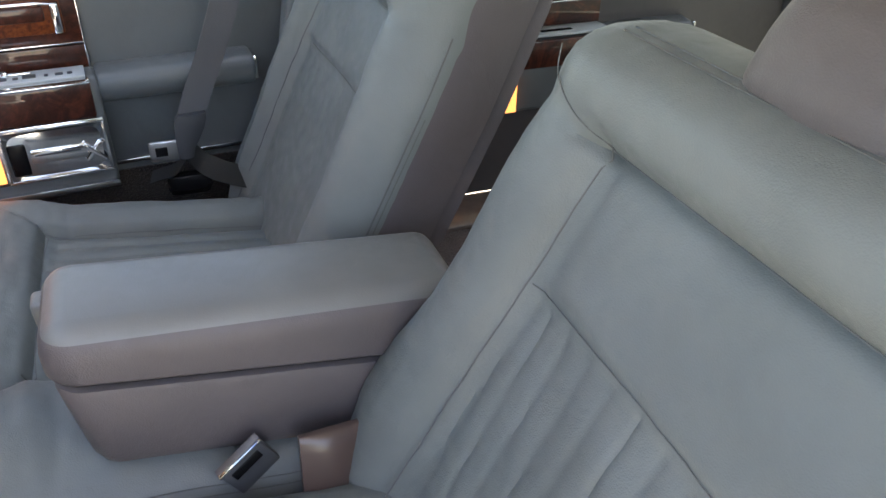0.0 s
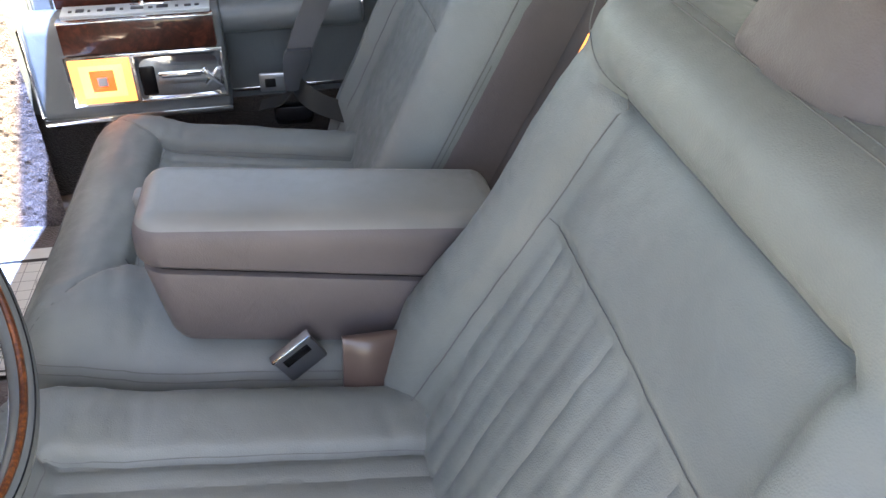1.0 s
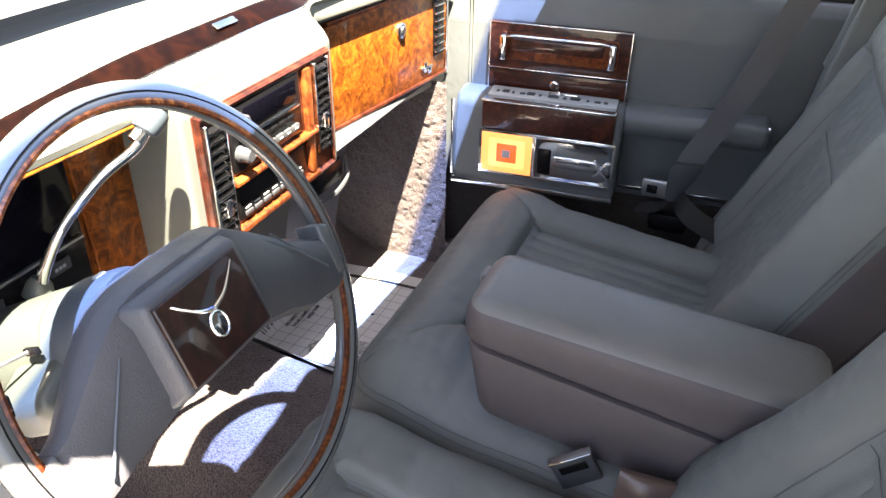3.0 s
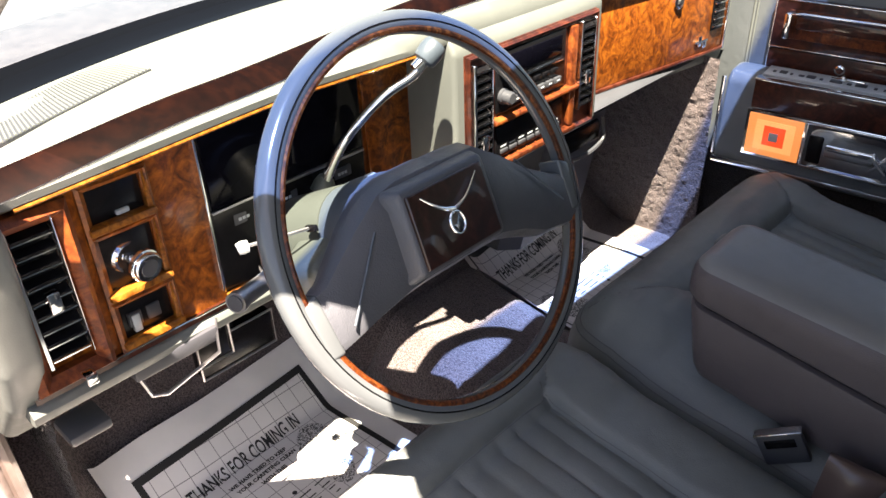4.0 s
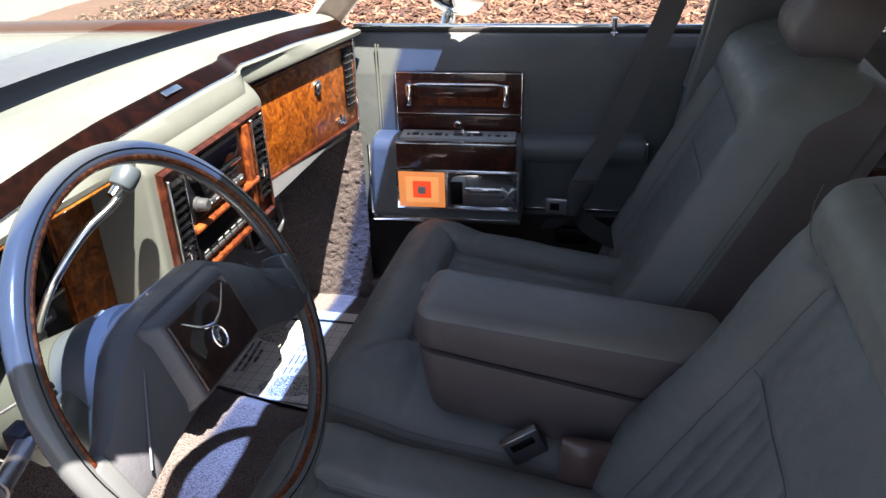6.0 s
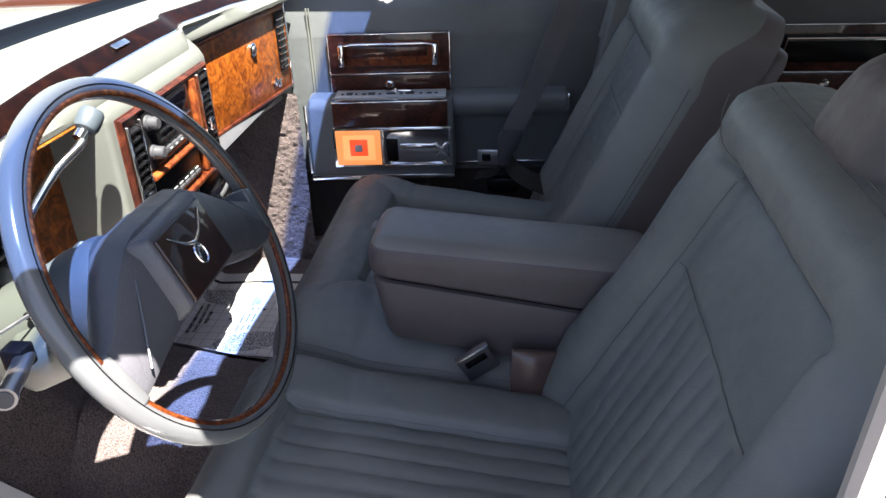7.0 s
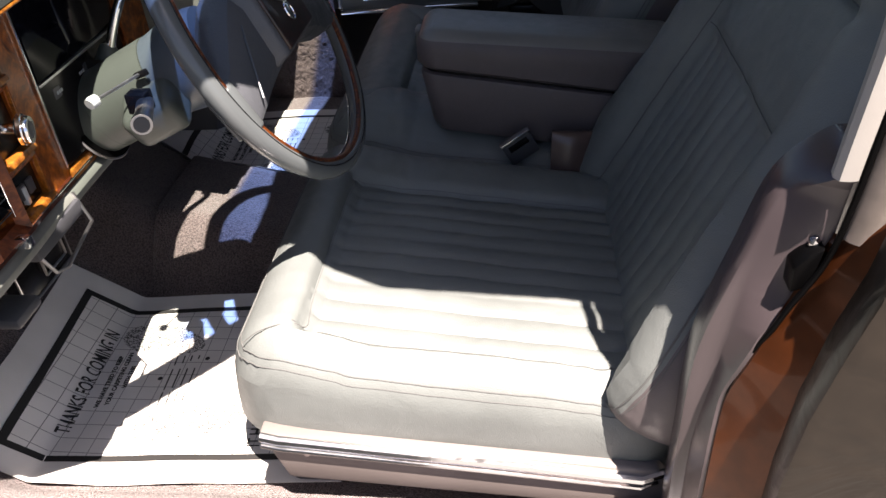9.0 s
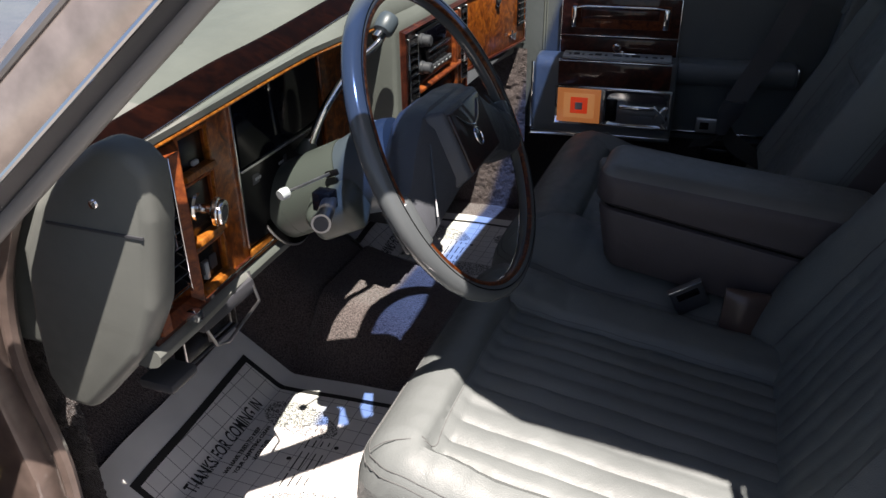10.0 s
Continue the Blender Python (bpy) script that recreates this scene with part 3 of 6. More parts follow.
# driver's own door, swung wide open ahead of the opening
OM = pose(-0.80, -0.82, 0, 0, 0, -52)
od = thing("door_4", (-0.60, -1.2, 0.25), "driver's door swung wide open, grey trim inside", "car door", kind="structure")
part("door_skin", prism([(-0.02, 0.26), (-0.05, 0.45), (-0.05, 0.65), (-0.025, 0.87), (0.02, 0.88), (0.03, 0.26)], 0, 0.0, 0.96, 0.006, m=OM), PAINT, od)
part("door_panel", prism([(0.032, 0.30), (0.032, 0.87), (0.045, 0.86), (0.05, 0.30)], 0, 0.06, 0.94, 0.006, m=OM), DOORSKIN, od)

hood = thing("hood", (-1.6, 0, 0.8), "long glossy hood in pale brown metallic paint", "car hood")


def hood_at(u, v):
    edge = abs(v) / 0.80
    return (u, v, 0.900 - 0.05 * ((-u - 0.93) / 1.5) ** 1.5 - 0.03 * edge ** 4 + 0.012 * math.exp(-(v / 0.06) ** 2))


part("hood_panel", sheet(hood_at, lin(-2.5, -0.935, 40), lin(-0.775, 0.775, 60), 0.02), HOODPAINT, hood)
part("cowl_grille", box((-0.99, -0.70, 0.86), (-0.84, 0.70, 0.885), 0.01), BLACK, hood, "black cowl grille below the windshield")
for s in (-1, 1):
    bm = loft([[(x, s * y, z - 0.05 * ((-x - 0.7) / 1.8) ** 1.5 if x < -0.7 else z) for y, z in ((0.781, 0.70), (0.781, 0.868), (0.795, 0.880), (0.86, 0.886), (0.90, 0.875), (0.925, 0.84), (0.93, 0.60), (0.90, 0.25), (0.78, 0.25))] for x in lin(-2.5, -0.80, 24)])
    single("fender", bm, PAINT, "glossy brown front fender beside the hood", "fender", "front fenders")

# windshield


def base_x(y):
    return -0.845 + 0.14 * (abs(y) / 0.66) ** 2.3


def ws_at(u, v):
    y = v * (0.70 - 0.07 * u)
    b = Vector((base_x(y) - 0.03, y, 0.925))
    t = Vector((-0.345 + 0.08 * (v * v), y * 0.96, 1.275 - 0.045 * v ** 4))
    p = b.lerp(t, u)
    return (p.x - 0.03 * math.sin(math.pi * u), p.y, p.z + 0.02 * math.sin(math.pi * u))


ws = single("window_windshield", sheet(ws_at, lin(0, 1, 20), lin(-1, 1, 30)), WSGLASS, "curved windshield with blue shade band at the top", "windshield", kind="structure")
bm = loft([[Vector(ws_at(0.0, v)) + Vector((dx, 0, dz)) for dx, dz in ((0.052, -0.004), (0.050, 0.003), (0.030, 0.004), (0.006, 0.010), (-0.012, 0.014), (-0.022, 0.006), (-0.02, -0.02), (0.05, -0.02))] for v in lin(-1, 1, 40)])
part("window_seal", bm, SEALBLACK, ws, "wide black lower window seal")
part("header", tube([Vector(ws_at(1.0, v)) + Vector((0.02, 0, 0.005)) for v in lin(-1, 1, 24)], 0.022, 8), HEADLINER, ws)

# rear end, closing the cabin
single("wall_rear", prism([(1.45, 0.25), (1.62, 0.85), (1.95, 0.90), (2.0, 0.25)], 1, -0.74, 0.74, 0.01), CARPET_DARK, "dark trimmed rear bulkhead and parcel shelf", "bulkhead", kind="structure")
bm = sheet(lambda u, v: (1.45 + 0.5 * u, v, 1.27 - 0.37 * u), lin(0, 1, 4), lin(-0.60, 0.60, 4))
single("window_rear", bm, REARGLASS, "raked tinted rear window glass", "rear window", kind="structure")
for side in (-1, 1):
    bm = prism([(1.28, 0.25), (1.28, 0.90), (1.40, 1.27), (1.52, 1.26), (2.0, 0.88), (2.0, 0.25)], 1, side * 0.70, side * 0.76, 0.01)
    single("pillar_rear", bm, DOORSKIN, "grey trimmed rear roof pillar", "pillar", kind="structure")

# ================================================================ dashboard
dash = thing("dashboard", (-0.70, 0.0, 0.66), "pale grey-green padded dashboard with burl wood panels", "dashboard")


def along(y, table):
    for (y0, z0), (y1, z1) in zip(table, table[1:]):
        if y <= y1:
            return z0 + (z1 - z0) * smooth01((y - y0) / (y1 - y0)) * 0.5 + (z1 - z0) * 0.5 * max(0.0, min(1.0, (y - y0) / (y1 - y0)))
    return table[-1][1]


def strip_z(y):
    """Lower edge of the wood strip."""
    return along(y, ((-0.70, 0.893), (-0.45, 0.915), (-0.10, 0.940), (0.12, 0.941), (0.42, 0.930), (0.70, 0.908)))


def top_z(y):
    return strip_z(y) + 0.018


def panel_top(y):
    return along(y, ((-0.70, 0.892), (-0.35, 0.907), (-0.12, 0.902), (0.70, 0.893)))


def recess(y):
    """The passenger side of the dash swings back with the glove box lid."""
    return smooth01((y - 0.19) / 0.07) * (-0.612 + 0.139 * (y - 0.305) + 0.024 + 0.5555)


YS = lin(-0.69, 0.69, 61)
part("top_pad", loft([[(base_x(y) + 0.016, y, 0.90), (base_x(y) + 0.016, y, 0.918), (base_x(y) + 0.022, y, 0.928), (0.5 * (base_x(y) - 0.66) + 0.01, y, 0.5 * (top_z(y) + 0.005 + 0.934)), (-0.665 + 0.6 * recess(y), y, top_z(y) + 0.005), (-0.635 + 0.6 * recess(y), y, top_z(y) + 0.005), (-0.615 + 0.6 * recess(y), y, top_z(y) + 0.0005), (-0.6045 + 0.6 * recess(y), y, top_z(y) - 0.006), (-0.606 + 0.6 * recess(y), y, top_z(y) - 0.010), (-0.64, y, top_z(y) - 0.03)] for y in YS]), PAD, dash)
part("wood_strip", loft([[(-0.64, y, strip_z(y) + 0.004), (-0.606 + 0.6 * recess(y), y, strip_z(y) + 0.0125), (-0.600 + 0.6 * recess(y), y, strip_z(y) + 0.0115), (-0.577 + 0.6 * recess(y), y, strip_z(y) - 0.005), (-0.58 + 0.6 * recess(y), y, strip_z(y) - 0.010), (-0.64, y, strip_z(y) - 0.014)] for y in YS]), STRIPWOOD, dash, "dark red wood strip along the dash")
part("chrome_strip", tube([(-0.5755 + 0.6 * recess(y), y, strip_z(y) - 0.0052) for y in YS], 0.0013, 6), CHROME, dash)
bm = loft([[(-0.64, y, strip_z(y) - 0.018), (-0.582 + 0.6 * recess(y), y, strip_z(y) - 0.010), (-0.575 + 0.6 * recess(y), y, strip_z(y) - 0.0062), (-0.568 + 0.6 * recess(y), y, strip_z(y) - 0.0085), (-0.562 + recess(y), y, 0.55 * strip_z(y) + 0.45 * panel_top(y)), (-0.5555 + recess(y), y, panel_top(y) + 0.006), (-0.5565 + recess(y), y, panel_top(y) - 0.001), (-0.562 + recess(y), y, panel_top(y) - 0.005), (-0.66, y, panel_top(y) - 0.008)] for y in YS])
part("brow", bm, PAD, dash)
part("dash_body", box((-0.82, -0.688, 0.650), (-0.668, 0.262, 0.882), 0.012), PAD, dash)
part("dash_body", box((-0.82, 0.262, 0.668), (-0.662, 0.688, 0.882), 0.012), PAD, dash)


# speaker grille in the top pad
def grille_at(u, v):
    """u from the pillar inwards, v towards the windshield."""
    p = Vector((-0.618, -0.662, 0)).lerp(Vector((-0.657, -0.461, 0)), u).lerp(Vector((-0.680, -0.640, 0)).lerp(Vector((-0.727, -0.475, 0)), u), v)
    f = smooth01((-0.665 - p.x) / 0.12)
    return Vector((p.x, p.y, (top_z(p.y) + 0.005) * (1 - f) + f * 0.934 + 0.0018))


grille = part("speaker_grille", sheet(lambda u, v: grille_at(u, v), lin(0, 1, 14), lin(0, 1, 6), 0.004), CHARCOAL, dash, "slatted speaker grille")
for k in range(44):
    u = (k + 0.5) / 44
    part("slat", tube([grille_at(u, v) + Vector((0, 0, 0.0003)) for v in (0.0, 0.5, 1.0)], 0.0012, 6), PAD, grille)

# end cap on the driver's side
bm = prism([(-0.565, 0.916), (-0.532, 0.911), (-0.514, 0.893), (-0.518, 0.845), (-0.538, 0.750), (-0.568, 0.690), (-0.652, 0.602), (-0.690, 0.606), (-0.704, 0.640), (-0.700, 0.708), (-0.686, 0.795), (-0.655, 0.845), (-0.60, 0.893)], 1, -0.716, -0.676, 0.012, 3)
cap = part("end_cap", bm, PAD, dash)
part("joint_strip", box((-0.640, -0.7175, 0.829), (-0.530, -0.715, 0.8315), 0.0), CHARCOAL, cap)
part("screw", turned([(0.0001, 0.004), (0.004, 0.003), (0.0055, 0.0)], look((-0.578, -0.715, 0.857), (-0.578, -5, 0.857)) @ pose(0, 0, 0, 180), 10), CHROME, cap)

# instrument panel
PX = -0.572
panel = part("instrument_panel", loft([[(-0.60, y, 0.692), (PX - 0.003, y, 0.692), (PX, y, 0.695), (PX, y, 0.883 + 0.020 * smooth01((y + 0.66) / 0.07)), (PX - 0.003, y, 0.886 + 0.020 * smooth01((y + 0.66) / 0.07)), (-0.60, y, 0.886 + 0.020 * smooth01((y + 0.66) / 0.07))] for y in lin(-0.690, -0.160, 40)]), BURL, dash, "glossy burl wood instrument panel")
lower_pad = part("lower_pad", loft([[(-0.60, y, 0.668), (-0.575, y, 0.666), (-0.566, y, 0.669), (-0.561, y, 0.674), (-0.560, y, 0.682), (-0.563, y, 0.687), (-0.568, y, 0.690), (-0.60, y, 0.690)] for y in lin(-0.70, -0.13, 40)]), PAD, dash)
part("bright_line", tube([(PX + 0.008, y, 0.6985) for y in lin(-0.690, -0.41, 16)], 0.0014, 6), CHROME, panel)
part("lower_trim", loft([[(-0.585, y, 0.690), (PX + 0.006, y, 0.690), (PX + 0.006, y, 0.697), (-0.585, y, 0.697)] for y in lin(-0.692, -0.41, 16)]), DARKWOOD, panel)
part("amber_line", tube([(-0.5580, y, panel_top(y) - 0.0045) for y in lin(-0.655, -0.162, 24)], 0.0022, 8), GOLD, dash, "thin amber wood edge under the brow")


def framed(y0, y1, z0, z1, wall, mat, x, depth=0.012, parent=None, name="bezel"):
    """Four-sided frame round an opening in the panel's plane."""
    bm = bmesh.new()
    rings_ = []
    for inset, dx in ((0, -0.004), (0, depth * 0.6), (wall * 0.4, depth), (wall, depth * 0.5), (wall, -0.004)):
        rings_.append([bm.verts.new((x + dx, y, z)) for y, z in ((y0 + inset, z0 + inset), (y1 - inset, z0 + inset), (y1 - inset, z1 - inset), (y0 + inset, z1 - inset))])
    for a, b in zip(rings_, rings_[1:]):
        for k in range(4):
            bm.faces.new((a[k], a[(k + 1) % 4], b[(k + 1) % 4], b[k]))
    return part(name, bm, mat, parent)


def louvre(y0, y1, z0, z1, n, x, parent, knob_at=0.45):
    """Air vent: dark box, slats and a chrome thumb wheel."""
    vent = part("air_vent", box((x - 0.02, y0, z0), (x + 0.001, y1, z1), 0.001), BLACK, parent, "black louvred air vent")
    for k in range(n):
        z = z0 + (k + 0.5) * (z1 - z0) / n
        bm = box((-0.007, y0 + 0.001, -0.001), (0.007, y1 - 0.001, 0.001), 0.0008, 1)
        bm.transform(pose(x + 0.004, 0, z, 0, 25, 0))
        part("slat", bm, BLACK, vent)
        part("slat_edge", box((x + 0.0107, y0 + 0.001, z - 0.0050), (x + 0.0118, y1 - 0.001, z - 0.0036), 0.0), CHROME, vent)
    for ya, yb in ((y0 - 0.004, y0), (y1, y1 + 0.0015)):
        part("vent_edge", box((x, ya, z0 - 0.003), (x + 0.013, yb, z1 + 0.003), 0.0006, 1), CHROME, vent)
    ym, zk = 0.5 * (y0 + y1), z0 + knob_at * (z1 - z0)
    part("thumb_wheel", box((x + 0.006, ym - 0.006, zk - 0.011), (x + 0.016, ym + 0.006, zk + 0.011), 0.002), CHROME, vent)


framed(-0.688, -0.612, 0.700, 0.884, 0.016, REDWOOD, PX, 0.02, panel)
louvre(-0.668, -0.630, 0.728, 0.870, 9, PX + 0.002, panel)
part("latch_knob", box((PX + 0.01, -0.650, 0.699), (PX + 0.03, -0.638, 0.711), 0.002), CHROME, panel)
for z0, z1 in ((0.842, 0.880), (0.768, 0.828), (0.710, 0.752)):
    fr = part("switch_recess", box((PX - 0.002, -0.594, z0), (PX + 0.0015, -0.541, z1), 0.001), BLACK, panel, "black recessed switch panel")
    part("ledge", prism([(PX - 0.002, z0 - 0.010), (PX + 0.014, z0 - 0.006), (PX + 0.012, z0), (PX - 0.002, z0)], 1, -0.600, -0.534, 0.001), GOLD, panel)
    framed(-0.602, -0.532, z0 - 0.012, z1 + 0.006, 0.008, BURL, PX, 0.008, panel)
    part("reveal", prism([(-0.541, z0 - 0.002), (-0.535, z0 - 0.004), (-0.5385, z1 + 0.004)], 0, PX, PX + 0.009, 0.0008), GOLD, panel)
    if z1 > 0.87:
        for k in range(3):
            part("mark", box((PX + 0.0014, -0.585 + 0.014 * k, 0.866 - 0.008 * k), (PX + 0.0022, -0.576 + 0.014 * k, 0.868 - 0.008 * k), 0), PEWTER, fr)
        part("slider", box((PX + 0.001, -0.571, 0.845), (PX + 0.007, -0.558, 0.850), 0.001), PEWTER, fr)
    if z1 < 0.76:
        for k in range(2):
            part("rocker", box((PX + 0.001, -0.588 + 0.02 * k, 0.722), (PX + 0.006, -0.574 + 0.02 * k, 0.738), 0.001), CHARCOAL, fr)
        part("slider", box((PX + 0.001, -0.585, 0.716), (PX + 0.008, -0.577, 0.736), 0.001), PEWTER, fr)
knob_m = look((PX - 0.004, -0.570, 0.798), (PX + 0.5, -0.49, 0.74)) @ pose(0, 0, 0, 180)
part("knob_base", turned([(0.017, 0), (0.018, 0.004), (0.0165, 0.007), (0.0135, 0.0065), (0.012, 0.003), (0.009, 0.0025), (0.008, 0.006), (0.0005, 0.006)], knob_m), CHROME, panel)
hk = part("headlight_knob", turned([(0.006, 0.0), (0.006, 0.022), (0.013, 0.024), (0.0165, 0.027), (0.0165, 0.031), (0.0150, 0.032), (0.0155, 0.035), (0.0140, 0.038), (0.0115, 0.0385), (0.0090, 0.0375)], knob_m), CHROME, panel, "round chrome headlight knob")
part("knob_face", turned([(0.0092, 0.0368), (0.0088, 0.0382), (0.0005, 0.0386)], knob_m), CHARCOAL, hk)

# gauge cluster
cl = part("instrument_display", box((PX - 0.03, -0.478, 0.706), (PX + 0.0015, -0.262, 0.901), 0.001), BLACK, panel, "black gauge cluster with dark display")
part("screen", box((PX + 0.001, -0.474, 0.808), (PX + 0.004, -0.266, 0.898), 0.001), SCREEN, cl)
part("divider", box((PX + 0.001, -0.476, 0.803), (PX + 0.006, -0.264, 0.8065), 0.001), DULL, cl)
for yy, w in ((-0.452, 0.024), (-0.395, 0.028), (-0.312, 0.026)):
    lamp = part("warning_lamp", box((PX + 0.001, yy, 0.780), (PX + 0.005, yy + w, 0.793), 0.001), CHARCOAL, cl)
    for k in range(3):
        part("mark", box((PX + 0.0048, yy + 0.005 + k * 0.005, 0.7845), (PX + 0.0056, yy + 0.0085 + k * 0.005, 0.788), 0), PEWTER, lamp)
part("bright_edge", box((PX, -0.4805, 0.708), (PX + 0.004, -0.4775, 0.902), 0.001), CHROME, cl)
part("corner_trim", box((PX, -0.478, 0.691), (PX + 0.007, -0.405, 0.7055), 0.002), GOLD, panel)
bm = prism([(-0.260, 0.902), (-0.164, 0.897), (-0.160, 0.730), (-0.252, 0.708)], 0, PX, PX + 0.006, 0.003)
part("burl_plate", bm, BURL, panel, "orange burl wood plate")

# panel set back along rays from one camera eye, keeping its place in view


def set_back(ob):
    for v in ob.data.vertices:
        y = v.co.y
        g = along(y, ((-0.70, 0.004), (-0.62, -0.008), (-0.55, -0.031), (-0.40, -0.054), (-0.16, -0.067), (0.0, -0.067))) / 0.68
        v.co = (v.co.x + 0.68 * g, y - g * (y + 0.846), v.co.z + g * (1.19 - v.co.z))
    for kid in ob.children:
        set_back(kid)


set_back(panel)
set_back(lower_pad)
ringm = look((-0.628, -0.342, 0.692), (-0.383, -0.317, 0.803))
part("column_ring", tube([ringm @ Vector((0.0615 * math.cos(a), 0.0615 * math.sin(a), 0)) for a in lin(0, 2 * math.pi, 49)[:-1]], 0.0022, 6, True), DULL, cl)
part("column_gap", turned([(0.061, -0.004), (0.061, 0.004), (0.052, 0.003), (0.050, -0.004)], ringm, 40), SEALBLACK, cl)

# centre stack
CX = -0.548
stack = part("radio_pod", prism([(-0.64, 0.680), (CX - 0.006, 0.690), (CX + 0.004, 0.70), (CX + 0.004, 0.888), (CX - 0.004, 0.902), (CX - 0.028, 0.926), (-0.60, 0.934), (-0.66, 0.930)], 1, -0.122, 0.214, 0.007, 3), PAD, dash)
face = part("pod_fascia", box((CX, -0.106, 0.704), (CX + 0.006, 0.196, 0.884), 0.003), DARKWOOD, stack, "dark red-brown wood fascia")
framed(-0.104, 0.194, 0.706, 0.882, 0.007, DARKWOOD, CX + 0.004, 0.008, face)
louvre(-0.094, -0.062, 0.722, 0.868, 12, CX + 0.004, face, 0.25)
louvre(0.146, 0.178, 0.742, 0.872, 11, CX + 0.004, face, 0.35)
rad = part("radio", box((CX + 0.002, -0.046, 0.788), (CX + 0.010, 0.112, 0.872), 0.002), BLACK, face, "black cassette radio")
part("display", box((CX + 0.0095, -0.018, 0.838), (CX + 0.0115, 0.100, 0.866), 0.001), SCREEN, rad)
part("slot", box((CX + 0.0095, 0.0, 0.828), (CX + 0.0125, 0.105, 0.8315), 0.0005), CHROME, rad)
for zz in (0.856, 0.812):
    m = look((CX + 0.01, -0.034, zz), (3, -0.034, zz)) @ pose(0, 0, 0, 180)
    part("knob", turned([(0.011, 0), (0.011, 0.004), (0.0095, 0.005), (0.009, 0.016), (0.007, 0.018), (0.0005, 0.018)], m), CHARCOAL, rad)
for k in range(6):
    part("button", box((CX + 0.0095, -0.014 + 0.019 * k, 0.797), (CX + 0.015, 0.002 + 0.019 * k, 0.806), 0.001), CHARCOAL, rad)
    part("mark", box((CX + 0.0145, -0.010 + 0.019 * k, 0.8005), (CX + 0.0156, -0.003 + 0.019 * k, 0.8025), 0), PEWTER, rad)
for k in range(5):
    part("key", box((CX + 0.0095, -0.006 + 0.02 * k, 0.814), (CX + 0.013, 0.010 + 0.02 * k, 0.821), 0.001), BLACK, rad)
part("rail", prism([(CX + 0.002, 0.772), (CX + 0.018, 0.776), (CX + 0.018, 0.781), (CX + 0.002, 0.785)], 1, -0.055, 0.140, 0.001), REDWOOD, face)
cc = part("climate_panel", box((CX + 0.002, -0.046, 0.722), (CX + 0.009, 0.112, 0.768), 0.002), BLACK, face, "black climate control panel")
for k in range(7):
    part("button", box((CX + 0.0085, -0.038 + 0.0205 * k, 0.727), (CX + 0.012, -0.022 + 0.0205 * k, 0.733), 0.001), CHARCOAL, cc)
    part("mark", box((CX + 0.0085, -0.036 + 0.0205 * k, 0.736), (CX + 0.0095, -0.024 + 0.0205 * k, 0.738), 0), PEWTER, cc)
part("post", prism([(0.122, 0.720), (0.135, 0.712), (0.138, 0.872), (0.122, 0.872)], 0, CX + 0.003, CX + 0.014, 0.002), REDWOOD, face)
part("rail", prism([(CX + 0.002, 0.707), (CX + 0.016, 0.709), (CX + 0.016, 0.716), (CX + 0.002, 0.718)], 1, -0.055, 0.140, 0.001), REDWOOD, face)

# glove box
GM = pose(-0.612, 0.305, 0, 0, 0, -8.0)   # local y runs along the lid
glove = part("glove_box", box((-0.02, 0, 0.705), (0.006, 0.375, 0.880), 0.004, m=GM), BURL, dash, "glossy burl wood glove box lid")
for lo, hi, mm in (((0.004, 0.0, 0.876), (0.010, 0.375, 0.884), REDWOOD), ((0.004, 0.0, 0.700), (0.011, 0.375, 0.707), DARKWOOD), ((0.003, 0.375, 0.700), (0.010, 0.381, 0.884), CHROME)):
    part("edge_trim", box(lo, hi, 0.002, m=GM), mm, glove)
part("lock_plate", turned([(0.014, 0), (0.014, 0.003), (0.010, 0.005), (0.0005, 0.005)], GM @ pose(0.006, 0.215, 0.822, 0, 90, 0)), CHROME, glove)
part("lock_cylinder", turned([(0.008, 0), (0.008, 0.004), (0.006, 0.006), (0.0005, 0.006)], GM @ pose(0.008, 0.215, 0.822, 0, 90, 0)), DULL, glove)
louv = part("side_vent", box((0.004, 0.328, 0.745), (0.009, 0.366, 0.872), 0.001, m=GM), BLACK, glove, "chrome edged side vent")
for k in range(8):
    part("slat", box((0.008, 0.330, 0.752 + k * 0.0148), (0.013, 0.364, 0.7545 + k * 0.0148), 0.0005, m=GM), CHROME, louv)
for lo, hi in (((0.006, 0.282, 0.728), (0.010, 0.322, 0.733)), ((0.006, 0.290, 0.722), (0.011, 0.300, 0.742)), ((0.006, 0.306, 0.716), (0.010, 0.318, 0.730))):
    part("badge_stroke", box(lo, hi, 0.001, m=GM), CHROME, glove)
part("glove_surround", box((-0.06, -0.06, 0.672), (-0.004, 0.40, 0.90), 0.010, m=GM), PAD, dash)
part("glove_underside", prism([(-0.74, 0.60), (-0.60, 0.672), (-0.57, 0.690), (-0.59, 0.70), (-0.80, 0.70)], 1, 0.20, 0.67, 0.006), CHARCOAL, dash)
# strip emblem
part("strip_badge", box((-0.021, -0.005, 0.0), (0.021, 0.005, 0.0025), 0.001, m=pose(-0.592, 0.04, 0.9480, 0, 33, 0) @ pose(0, 0, 0, 0, 0, 90)), CHROME, dash)

